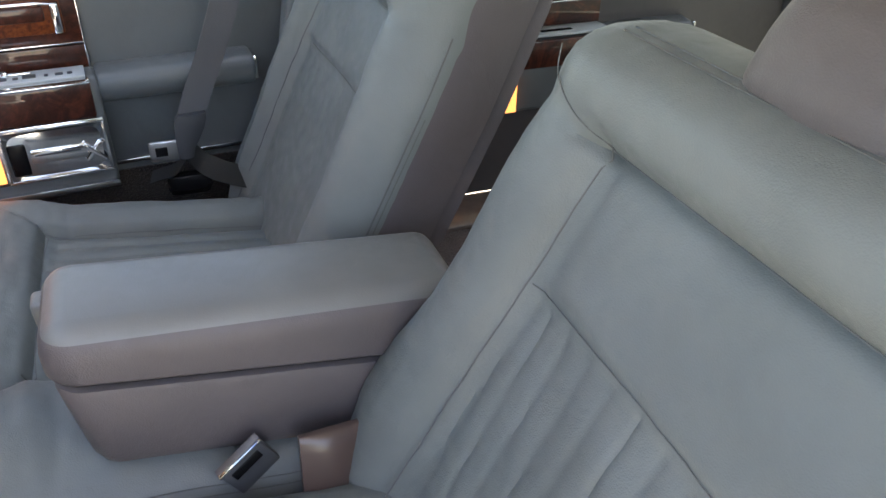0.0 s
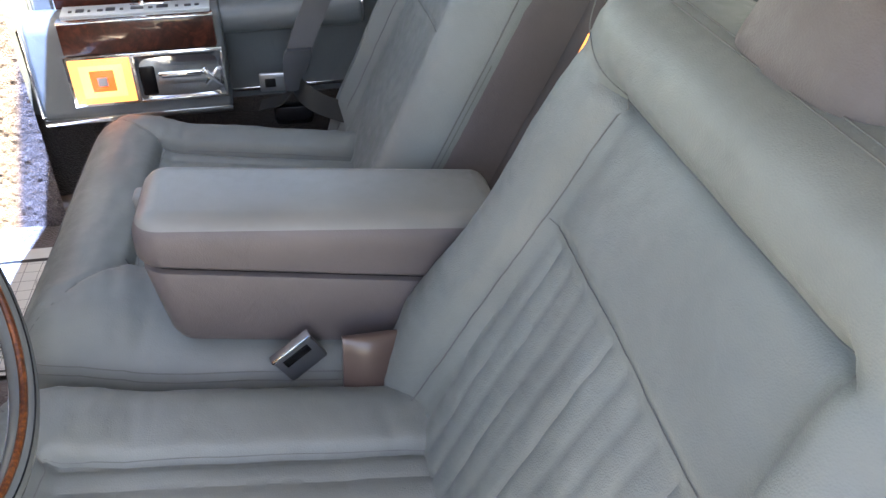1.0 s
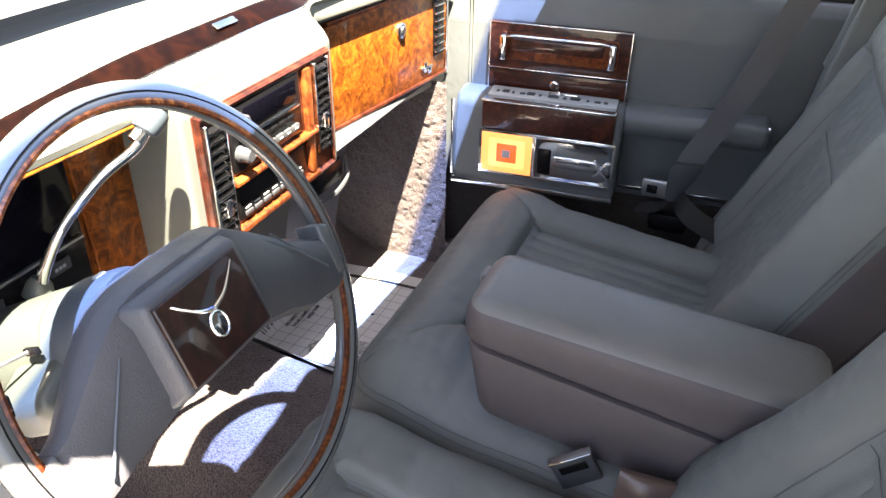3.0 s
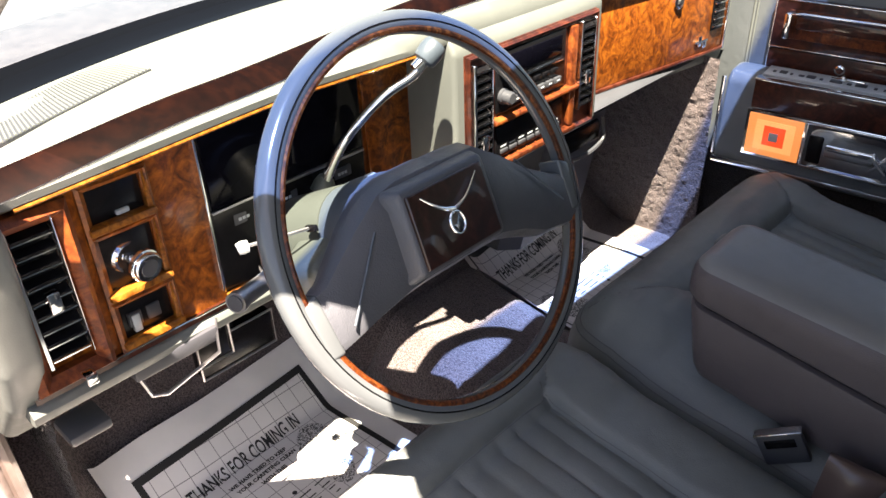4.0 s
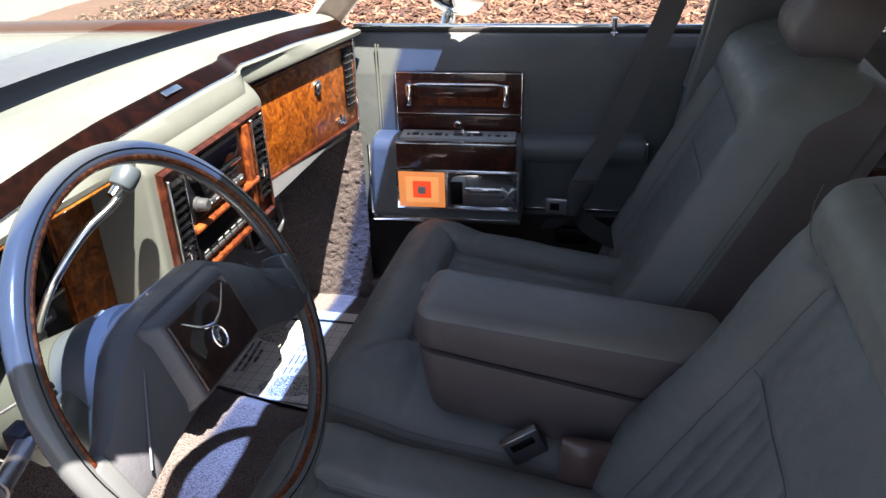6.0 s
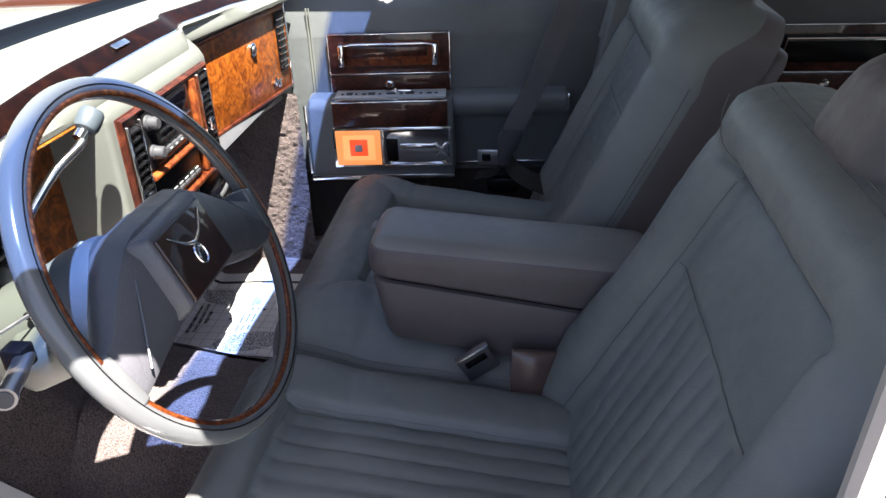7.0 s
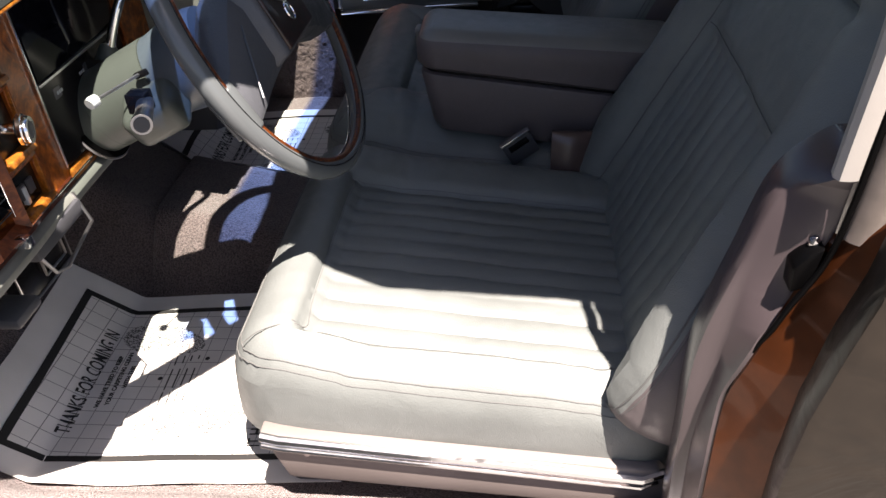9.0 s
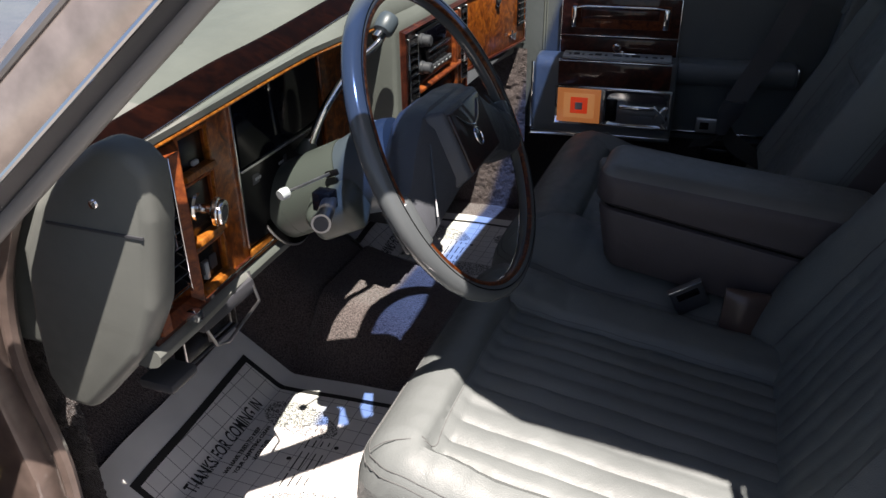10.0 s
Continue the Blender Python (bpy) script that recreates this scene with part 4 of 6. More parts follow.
# lower centre bin
bn = thing("storage_bin", (-0.68, 0.25, 0.43), "dark grey moulded bin under the centre of the dash", "storage bin")
bm = loft([[(x, y, z) for x, y in ((-0.80, 0.13), (-0.63 + d, 0.13), (-0.60 + d, 0.16), (-0.60 + d, 0.34), (-0.64 + d, 0.38), (-0.80, 0.38))] for z, d in ((0.43, -0.05), (0.52, -0.03), (0.60, -0.015), (0.665, 0.0))])
part("bin_body", bm, CHARCOAL, bn)
part("bin_opening", box((-0.62, 0.20, 0.612), (-0.595, 0.32, 0.655), 0.01), BLACK, bn)
part("bin_lip", tube(spline([(-0.597, 0.195, 0.655), (-0.592, 0.20, 0.615), (-0.588, 0.26, 0.605), (-0.592, 0.32, 0.615), (-0.597, 0.325, 0.655)], 6), 0.004, 6), CHARCOAL, bn)

# pull handle, hood release, pedals
ph = thing("release_handle", (-0.60, -0.53, 0.61), "dark under-dash handle on a wire bracket", "handle")
part("bracket", tube([(-0.60, -0.59, 0.66), (-0.585, -0.58, 0.615), (-0.58, -0.565, 0.612), (-0.58, -0.495, 0.628), (-0.60, -0.482, 0.66)], 0.0022, 6), DULL, ph)
part("plate", box((-0.64, -0.59, 0.635), (-0.59, -0.485, 0.655), 0.004), CHARCOAL, ph)
hr = thing("hood_release", (-0.60, -0.655, 0.62), "small dark hood release lever below the dash", "lever")
part("lever", box((-0.62, -0.675, 0.613), (-0.575, -0.63, 0.626), 0.004), CHARCOAL, hr)
part("stem", tube([(-0.62, -0.65, 0.62), (-0.66, -0.65, 0.66)], 0.005, 6), CHARCOAL, hr)
for nm, lo, hi, arm, lab in (("brake_pedal", (-0.79, -0.44, 0.44), (-0.765, -0.31, 0.50), (-0.80, -0.40, 0.66), "wide black rubber brake pedal with bright edge"),
                             ("parking_brake", (-0.70, -0.475, 0.53), (-0.685, -0.425, 0.60), (-0.74, -0.45, 0.68), "small parking brake pedal with bright rim")):
    pd = thing(nm, (lo[0], lo[1], lo[2]), lab, "pedal")
    mid = [(a + b) / 2 for a, b in zip(lo, hi)]
    part("pad", box(lo, hi, 0.006), BLACK, pd)
    part("arm", tube([mid, (arm[0] + 0.02, mid[1], (mid[2] + arm[2]) / 2), arm], 0.007, 8), BLACK, pd)
    part("rim", tube([(hi[0], lo[1], lo[2]), (hi[0], hi[1], lo[2]), (hi[0], hi[1], hi[2]), (hi[0], lo[1], hi[2]), (hi[0], lo[1], lo[2])], 0.002, 6), DULL, pd)

# ================================================================ steering column and wheel
WC = Vector((-0.383, -0.317, 0.803))
WN = Vector((math.cos(0.46), 0, math.sin(0.46)))
WU = Vector((-math.sin(0.46), 0, math.cos(0.46)))
WM = Matrix(((0, WU.x, WN.x, WC.x), (1, WU.y, WN.y, WC.y), (0, WU.z, WN.z, WC.z), (0, 0, 0, 1)))   # local x to the passenger, y up the wheel, z to the driver

col = thing("steering_column", (-0.55, -0.36, 0.70), "pale grey-green steering column with stalks and key", "steering column")
A, B = Vector((-0.660, -0.345, 0.676)), WM @ Vector((0, 0, -0.075))
ax = (B - A).normalized()
CM = look(A, B) @ pose(0, 0, 0, 180)
ln = (B - A).length
part("bell", turned([(0.034, -0.03), (0.046, -0.012), (0.0505, 0.0), (0.0520, 0.02), (0.0535, 0.10), (0.0545, ln * 0.62), (0.0545, ln * 0.66)], CM, 36), COLUMN, col)
part("cover", turned([(0.0535, ln * 0.665), (0.0545, ln * 0.70), (0.0585, ln * 0.80), (0.0590, ln * 0.95), (0.056, ln)], CM, 36), GREYBLUE, col, "blue-grey hub cover")
part("collar", turned([(0.0522, 0.058), (0.0530, 0.0585), (0.0530, 0.0595), (0.0522, 0.060)], CM, 36), COLUMN, col)
side_v = Vector((0, -1, -0.35)).normalized()
kc = A + ax * 0.152 + side_v * 0.062
kb = part("key_housing", box((-0.034, -0.026, -0.03), (0.036, 0.026, 0.045), 0.014, 4, m=Matrix.Translation(kc) @ CM.to_3x3().to_4x4() @ pose(0, 0, 0, 0, 0, 20)), COLUMN, col)
part("key_slot", box((-0.498 - 0.012, -0.461, 0.748), (-0.498 + 0.012, -0.440, 0.772), 0.002), BLACK, kb)
ig = part("lock_cylinder", tube([(-0.495, -0.445, 0.757), (-0.478, -0.485, 0.762), (-0.466, -0.517, 0.766)], 0.0095, 16), DULL, col, "grey metal ignition cylinder")
part("lock_face", tube([(-0.4662, -0.517, 0.766), (-0.463, -0.524, 0.767)], 0.0112, 16), DULL, ig)
part("lock_inset", tube([(-0.463, -0.524, 0.767), (-0.4624, -0.5255, 0.7672)], 0.0085, 16), CHARCOAL, ig)
stk = part("turn_stalk", tube([(-0.525, -0.385, 0.765), (-0.54, -0.43, 0.764), (-0.551, -0.455, 0.763)], 0.0021, 8), DULL, col, "thin metal stalk with pale knob")
part("stalk_knob", tube([(-0.549, -0.451, 0.763), (-0.551, -0.457, 0.763), (-0.5525, -0.462, 0.762)], lambda t: 0.0056 + 0.0018 * math.sin(math.pi * (0.25 + 0.6 * t)), 14), PEWTER, stk)
part("stalk_slot", box((-0.008, -0.003, -0.004), (0.010, 0.003, 0.004), 0.0015, m=pose(-0.524, -0.384, 0.7645, 0, -20, 0)), BLACK, col)
lev = part("gear_lever", tube(spline([(-0.604, -0.300, 0.757), (-0.592, -0.292, 0.790), (-0.576, -0.276, 0.826), (-0.554, -0.238, 0.866), (-0.536, -0.202, 0.887), (-0.532, -0.182, 0.904)], 8), lambda t: 0.0065 - 0.0012 * t, 10), CHROME, col, "curved chrome gear lever")
part("lever_knob", turned([(0.009, 0.0), (0.0135, 0.002), (0.0150, 0.006), (0.0155, 0.016), (0.0148, 0.024), (0.0125, 0.028), (0.0005, 0.0295)], look((-0.5345, -0.188, 0.900), (-0.526, -0.155, 0.930)) @ pose(0, 0, 0, 180), 20), GREYBLUE, lev, "dark blue-grey knob")
part("lever_collar", tube([(-0.538, -0.198, 0.893), (-0.535, -0.186, 0.901)], 0.0085, 14), CHROME, lev)
part("lever_boot", turned([(0.016, 0), (0.013, 0.012), (0.008, 0.02)], pose(-0.606, -0.302, 0.752, -18, 5, 0), 14), COLUMN, lev)
part("release_tab", box((-0.497, -0.325, 0.806), (-0.483, -0.311, 0.816), 0.002), PEWTER, col)

wheel = thing("steering_wheel", WC, "dark blue-grey two-spoke steering wheel with wood inlay", "steering wheel")
n = 96
circ = [(math.cos(2 * math.pi * k / n), math.sin(2 * math.pi * k / n)) for k in range(n)]
part("rim", tube([WM @ Vector((0.1990 * c, 0.1990 * s, 0)) for c, s in circ], 0.0122, 16, True), RIM, wheel)
part("rim_inlay", tube([WM @ Vector((0.1903 * c, 0.1903 * s, 0.0078)) for c, s in circ], 0.0034, 8, True), INLAY, wheel, "thin wood inlay ring")
part("rim_groove", tube([WM @ Vector((0.1985 * c, 0.1985 * s, 0.0120)) for c, s in circ], 0.0009, 6, True), BLACK, wheel)


def wheel_block(outline, z0, z1, shrink, mat, name, parent, lab="", r=0.006):
    cx, cy = sum(p[0] for p in outline) / len(outline), sum(p[1] for p in outline) / len(outline)
    bm = bmesh.new()
    lo = [bm.verts.new((x, y, z0)) for x, y in outline]
    hi = [bm.verts.new((cx + (x - cx) * shrink, cy + (y - cy) * shrink, z1)) for x, y in outline]
    k = len(outline)
    bm.faces.new(lo[::-1]), bm.faces.new(hi)
    for i in range(k):
        bm.faces.new((lo[i], lo[(i + 1) % k], hi[(i + 1) % k], hi[i]))
    bmesh.ops.recalc_face_normals(bm, faces=bm.faces)
    bmesh.ops.bevel(bm, geom=list(bm.edges), offset=r, segments=3, profile=0.5, affect='EDGES')
    bm.transform(WM)
    return part(name, bm, mat, parent, lab)


def arm_loft(secs):
    rs = []
    for x, y0, y1, z0, z1 in secs:
        c = 0.35 * min(y1 - y0, z1 - z0)
        rs.append([WM @ Vector((x, y, z)) for y, z in ((y0, z0 + c), (y0 + c, z0), (y1 - c, z0), (y1, z0 + c), (y1, z1 - c), (y1 - 0.3 * c, z1 - 0.3 * c), (y1 - c, z1), (y0 + c, z1), (y0 + 0.3 * c, z1 - 0.3 * c), (y0, z1 - c))])
    return loft(rs)


hubp = part("spoke", arm_loft([(-0.188, -0.068, -0.008, -0.016, 0.010), (-0.165, -0.066, 0.000, -0.024, 0.014), (-0.12, -0.058, 0.034, -0.038, 0.020), (-0.085, -0.052, 0.058, -0.045, 0.026), (-0.06, -0.050, 0.064, -0.045, 0.028), (0.0, -0.05, 0.064, -0.045, 0.028)]), BLUEGREY, wheel, "padded left spoke")
part("spoke", arm_loft([(0.188, -0.080, -0.022, -0.016, 0.010), (0.165, -0.080, -0.014, -0.024, 0.014), (0.12, -0.074, 0.012, -0.036, 0.020), (0.085, -0.060, 0.040, -0.045, 0.026), (0.05, -0.050, 0.062, -0.045, 0.028), (-0.01, -0.049, 0.063, -0.044, 0.027)]), BLUEGREY, wheel)
wheel_block([(-0.092, -0.042), (0.044, -0.042), (0.048, 0.054), (-0.086, 0.054)], 0.018, 0.042, 0.86, BLUEGREY, "centre_pad", wheel)
ins = wheel_block([(-0.078, -0.032), (0.028, -0.032), (0.031, 0.042), (-0.074, 0.042)], 0.040, 0.0455, 0.98, HORNWOOD, "horn_plate", wheel, "dark wood horn plate", 0.002)
part("badge", turned([(0.0085, 0.0445), (0.0085, 0.0470), (0.0065, 0.0476), (0.0005, 0.0478)], WM @ pose(-0.026, -0.002, 0) @ Matrix.Diagonal((0.9, 1.1, 1, 1)), 20), MIRRORDARK, ins, "small round metal crest")
part("badge_ring", tube([WM @ Vector((-0.026 + 0.0092 * c, -0.002 + 0.0112 * s, 0.0468)) for c, s in circ[::4]], 0.0012, 6, True), CHROME, ins)
for tip in (-0.060, 0.018):
    wing = spline([(-0.023, 0.011, 0.0462), (-0.023 + 0.45 * (tip + 0.023), 0.0175, 0.0466), (tip, 0.035, 0.0466)], 8)
    part("badge_wing", tube([WM @ p for p in wing], lambda t: 0.0026 - 0.0019 * t, 8), CHROME, ins)
for x0, x1 in ((-0.104, -0.160), (0.10, 0.155)):
    part("spoke_line", tube([WM @ Vector((x0, 0.022, 0.0225)), WM @ Vector((x1, -0.045, 0.0215))], 0.0013, 6), GREYBLUE, hubp)
for sx in (-1, 1):
    wheel_block([(sx * 0.172, -0.068), (sx * 0.19, -0.068), (sx * 0.196, -0.010), (sx * 0.178, -0.002)], -0.02, 0.013, 0.95, RIM, "spoke_end", wheel, "", 0.004)

# ================================================================ seats


def ribs(v, pitch, depth):
    return depth * (abs(math.sin(math.pi * v / pitch)) ** 0.42 - 1.0)


def seat(yc, half, ins0, ins1, cush0, cush1, label, inner, bx=0.035, crease=0.500, rest=(0.556, 0.090), deep=0.022, front=0.085):
    """yc, half: backrest middle and half width; ins0, ins1: insert edges of the cushion; cush0, cush1: cushion edges in y;
    inner: -1 or 1, the side towards the car's middle."""
    st = thing("front_seat", (-0.15, yc, 0.27), label, "car seat", "front seats")
    # cushion: u backwards, v across, w up; sinks towards the rear
    cc, ch = 0.5 * (cush0 + cush1), 0.5 * (cush1 - cush0)
    M = pose(-0.418, cc, 0.507, 0, 7.5, 0)
    i0, i1 = ins0 - cc, ins1 - cc

    def face(u, v):
        inside = bumpf(v, i0 - 0.004, i1 + 0.004, 0.010) * bumpf(u, front - 0.007, 0.60, 0.026)
        out = max(i0 - v, v - i1, front - u)
        h = 0.012 * math.sin(math.pi * min(1, max(0, u / 0.16))) * (1 - inside)
        h += (1 - inside) * (0.008 + (0.010 if yc < 0 else 0.018) * math.sin(math.pi * min(1.0, max(0.0, out / (front + 0.025)))) ** 0.7)
        h += inside * (ribs(v - i0, (i1 - i0) / 10, 0.0065) + 0.010 * math.cos((v - 0.5 * (i0 + i1)) / (i1 - i0) * math.pi) - 0.002)
        edge = min(abs(v - i0), abs(v - i1)) if front < u < 0.6 else 9
        if i0 < v < i1:
            edge = min(edge, abs(u - front))
        h -= 0.007 * math.exp(-(edge / 0.006) ** 2)
        for side, iv in ((-1, i0), (1, i1)):
            k = (front - u) / (front - 0.004)
            if 0 < k < 1:
                h -= 0.0045 * math.exp(-((v - iv - k * (side * (ch - 0.030) - iv)) / 0.0055) ** 2)
        h += (1 - inside) * 0.0022 * noise.noise((u * 70, v * 16, yc)) * smooth01((0.10 - abs(u - 0.10)) / 0.06 + 0.25) + (1 - inside) * 0.003 * noise.noise((u * 55, v * 20, 9)) * smooth01((u - 0.36) / 0.1)
        h += 0.0025 * noise.noise((u * 14, v * 14, yc)) + 0.0012 * noise.noise((u * 45, v * 45, yc))
        return h
    cu = part("cushion", pillow(0, 0.56, lambda u: ch * (1 - 0.03 * (1 - smooth01(u / 0.12))), 0.062, face, -0.125, M, 0.0045), SEAT, st)
    edge = [(0.60, i0), (front + 0.035, i0), (front + 0.005, i0 + 0.02), (front + 0.002, 0.5 * (i0 + i1)), (front + 0.005, i1 - 0.02), (front + 0.035, i1), (0.60, i1)]
    part("seam", tube([M @ Vector((u, v, face(u, v) + 0.0005)) for u, v in [(p.x, p.y) for p in spline([(a, b, 0) for a, b in edge], 24)]], 0.0007, 5), STITCH, cu)
    for side, iv in ((-1, i0), (1, i1)):
        part("seam", tube([M @ Vector((u, v, face(u, v) + 0.0006 - (0.062 - math.sqrt(0.062 ** 2 - max(0.0, 0.062 - u, abs(v) - ch + 0.062) ** 2)))) for u, v in [(front - k * (front - 0.02), iv + k * (front - 0.02) / (front - 0.004) * (side * (ch - 0.030) - iv)) for k in lin(0.02, 0.98, 24)]], 0.0007, 5), STITCH, cu)
    # double stitched seam round the front and the outer side
    for q in (0.0505, 0.0560):
        drop, line = 0.062 - math.sqrt(0.062 ** 2 - q ** 2), []
        path = [(0.062 - q, v) for v in lin(ch - 0.08, -ch + 0.062, 40)]
        path += [(0.062 - q * math.cos(radians(k)), -ch + 0.062 - q * math.sin(radians(k))) for k in range(6, 90, 6)]
        path += [(u, -ch + 0.062 - q) for u in lin(0.062, 0.53, 50)]
        for u, v in path:
            v *= 1 - 0.03 * (1 - smooth01(u / 0.12))
            line.append(M @ Vector((u, v, face(u, v) - drop + 0.0004)))
        part("seam", tube(line, 0.0007, 5), STITCH, cu)

    # backrest: u up, v across, w forward
    a = 0.447
    R = Matrix(((math.sin(a), 0, -math.cos(a), bx), (0, 1, 0, yc), (math.cos(a), 0, math.sin(a), 0.40), (0, 0, 0, 1)))
    iw = 0.185 if inner > 0 else 0.172

    def wide(u):
        if inner > 0:
            return half * (1.0 - 0.06 * smooth01((u - 0.40) / 0.22) + 0.045 * math.exp(-((u - 0.15) / 0.11) ** 2) - 0.10 * smooth01((0.06 - u) / 0.07))
        return half * (1 - 0.06 * smooth01((u - 0.40) / 0.22) - 0.05 * smooth01((0.10 - u) / 0.15))

    def bulge(u):
        """The inner bolster swells towards the middle of the car low down."""
        return 0.040 * math.exp(-((u - 0.12) / 0.13) ** 2) if inner > 0 else 0.0

    def flank(u):
        """The outer bolster of the driver's seat swells outwards at its foot."""
        return 0.024 * math.exp(-((u - 0.10) / 0.12) ** 2) if inner > 0 else 0.0

    def iwid(u):
        if inner > 0:
            return 0.206 - 0.108 * u
        return iw - 0.02 * smooth01((u - 0.2) / 0.3) + 0.02 * smooth01((0.15 - u) / 0.2)

    def seam_u(v):
        return 0.361 - 0.006 * smooth01((-inner * v + 0.05) / 0.25)

    def lobe(u):
        """The outer bolster comes forward low down."""
        return 0.008 * smooth01((0.42 - u) / 0.24) * smooth01((u + 0.03) / 0.10) if inner > 0 else 0.0

    def rim_w(u, s):
        return -0.016 + (lobe(u) + (0.034 * smooth01((0.44 - u) / 0.10) if inner > 0 else 0.0) if s * inner < 0 else 0.0)

    def edge_y(u, s, w):
        """Half width of the pad's rounded side at the depth w."""
        rise = min(0.069, max(0.0, 0.070 - (back(u, s * (wide(u) - 0.035)) - w)))
        return s * (wide(u) * 1.0005 - 0.070 + math.sqrt(0.070 ** 2 - rise ** 2)) + (bulge(u) if s > 0 else -flank(u))

    def back(u, v):
        w = iwid(u) + (0.028 if v * inner < 0 else 0.0)
        ins = smooth01((w - abs(v)) / 0.016) * smooth01((crease - u) / 0.016)
        side = smooth01((abs(v) - w + 0.02) / 0.06)
        h = 0.042 * (1 - ins) * (0.45 + 0.55 * side) if u < crease else 0.042
        roll = smooth01((u - crease + 0.008) / 0.03)
        h = h * (1 - roll) + roll * (0.034 + 0.014 * math.sin(math.pi * min(1, (u - crease + 0.008) / 0.13)) - 0.035 * smooth01((u - crease - 0.05) / 0.11))
        low = smooth01((seam_u(v) - u) / 0.012)
        h += ins * low * (ribs(v, 0.034, 0.0042 if inner > 0 else 0.0010) - 0.001)
        h += ins * (1 - low) * 0.006
        h -= 0.005 * math.exp(-((u - seam_u(v)) / 0.006) ** 2) * ins
        h -= 0.014 * math.exp(-((abs(v) - w) / 0.009) ** 2) * (1 - roll)
        h -= deep * math.exp(-((u - crease) / 0.009) ** 2) * smooth01((w + 0.05 - abs(v)) / 0.07)
        h += lobe(u) * smooth01((-inner * v - w + 0.03) / 0.07)
        h += 0.0025 * noise.noise((u * 12, v * 12, yc + 3)) + 0.0013 * noise.noise((u * 48, v * 48, yc))
        return h
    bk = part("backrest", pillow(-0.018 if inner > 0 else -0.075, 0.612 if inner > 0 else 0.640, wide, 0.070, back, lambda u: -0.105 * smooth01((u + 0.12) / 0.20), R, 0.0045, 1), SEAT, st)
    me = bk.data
    me.materials.append(SEAT_SIDE_SHADED)
    back_in = R.inverted()
    for v in me.vertices:
        q = back_in @ v.co
        q.y += bulge(q.x) * smooth01((q.y - 0.16) / 0.11) - flank(q.x) * smooth01((-q.y - 0.20) / 0.09)
        v.co = R @ q
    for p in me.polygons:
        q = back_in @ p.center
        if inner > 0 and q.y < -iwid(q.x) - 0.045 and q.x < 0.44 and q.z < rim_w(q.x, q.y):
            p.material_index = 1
    part("seam", tube([R @ Vector((seam_u(v), v, back(seam_u(v), v) + 0.001)) for v in lin(-iwid(0.361) + 0.004, iwid(0.361) - 0.004, 60)], 0.0006, 5), STITCH, bk)
    part("seam", tube([R @ Vector((crease, v, back(crease, v) + 0.0005)) for v in lin(-iwid(crease) - (0.03 if inner > 0 else -0.002), iwid(crease) + (0.03 if inner < 0 else -0.002), 60)], 0.0005, 5), STITCH, bk)
    for s in (-1, 1):
        wide_in = [(u, s * (iwid(u) + (0.028 if s * inner < 0 else 0.0))) for u in lin(0.02, crease, 50)]
        part("seam", tube([R @ Vector((u, v, back(u, v) + 0.0004)) for u, v in wide_in], 0.0008, 5), STITCH, bk)
    line = spline([(crease, inner * iwid(crease), 0), (crease + 0.024, inner * (iwid(crease) + 0.066), 0), (crease + 0.052, inner * (iwid(crease) + 0.084), 0)], 10)
    if inner > 0:
        part("seam", tube([R @ Vector((p.x, p.y, back(p.x, p.y) + 0.0004)) for p in line], 0.0007, 5), STITCH, bk)
    for s in (-1, 1):
        part("side_seam", tube([R @ Vector((u, edge_y(u, s, rim_w(u, s) + 0.002), rim_w(u, s) + 0.002)) for u in lin(0.02, 0.50, 60)], 0.0011, 5), STITCH, bk)
        part("side_seam", tube([R @ Vector((u, edge_y(u, s, rim_w(u, s) - 0.005), rim_w(u, s) - 0.005)) for u in lin(0.025, 0.40, 60)], 0.0007, 5), STITCH, bk)
    if inner > 0:
        for du in (0.0, 0.006):
            top = 0.612 - 0.022 - du
            sag = 0.070 - math.sqrt(0.070 ** 2 - (0.070 - 0.022 - du) ** 2)
            part("top_welt", tube([R @ Vector((top, v, back(top, v) - sag + 0.0006)) for v in lin(-0.205, 0.200, 60)], 0.0008, 5), STITCH, bk)
    # hard shell behind the pad
    part("back_panel", pillow(0.03, 0.60, lambda u: wide(u) * 0.96, 0.03, lambda u, v: -0.105 + 0.012, -0.130, R, 0.03), SEAT_SIDE_SHADED, st)
    # head restraint
    HR = R @ pose(rest[0], 0, -0.012)

    def cush(u, v):
        return 0.026 + 0.014 * (1 - (v / 0.14) ** 2) + 0.0015 * noise.noise((u * 40, v * 40, 7))
    # takes the darkened side vinyl, so its shade sits in the colour
    hd = part("head_restraint", pillow(0.0, 0.135, lambda u: rest[1] - 0.012 * smooth01((u - 0.06) / 0.08), 0.048, cush, -0.060, HR, 0.005), SEAT_SIDE_SHADED, st)
    for s in (-0.06, 0.06):
        part("post", tube([HR @ Vector((-0.05, s, -0.01)), HR @ Vector((0.02, s, -0.01))], 0.006, 8), CHROME, hd)
    return st


drv = seat(-0.335, 0.285, -0.548, -0.195, -0.612, -0.066, "grey leather driver's seat with pleated cushion and backrest", 1)
psg = seat(0.425, 0.272, 0.135, 0.492, -0.058, 0.598, "grey leather passenger seat with pleated insert and wide cushion", -1, 0.008, 0.486, (0.60, 0.12), 0.014, 0.125)
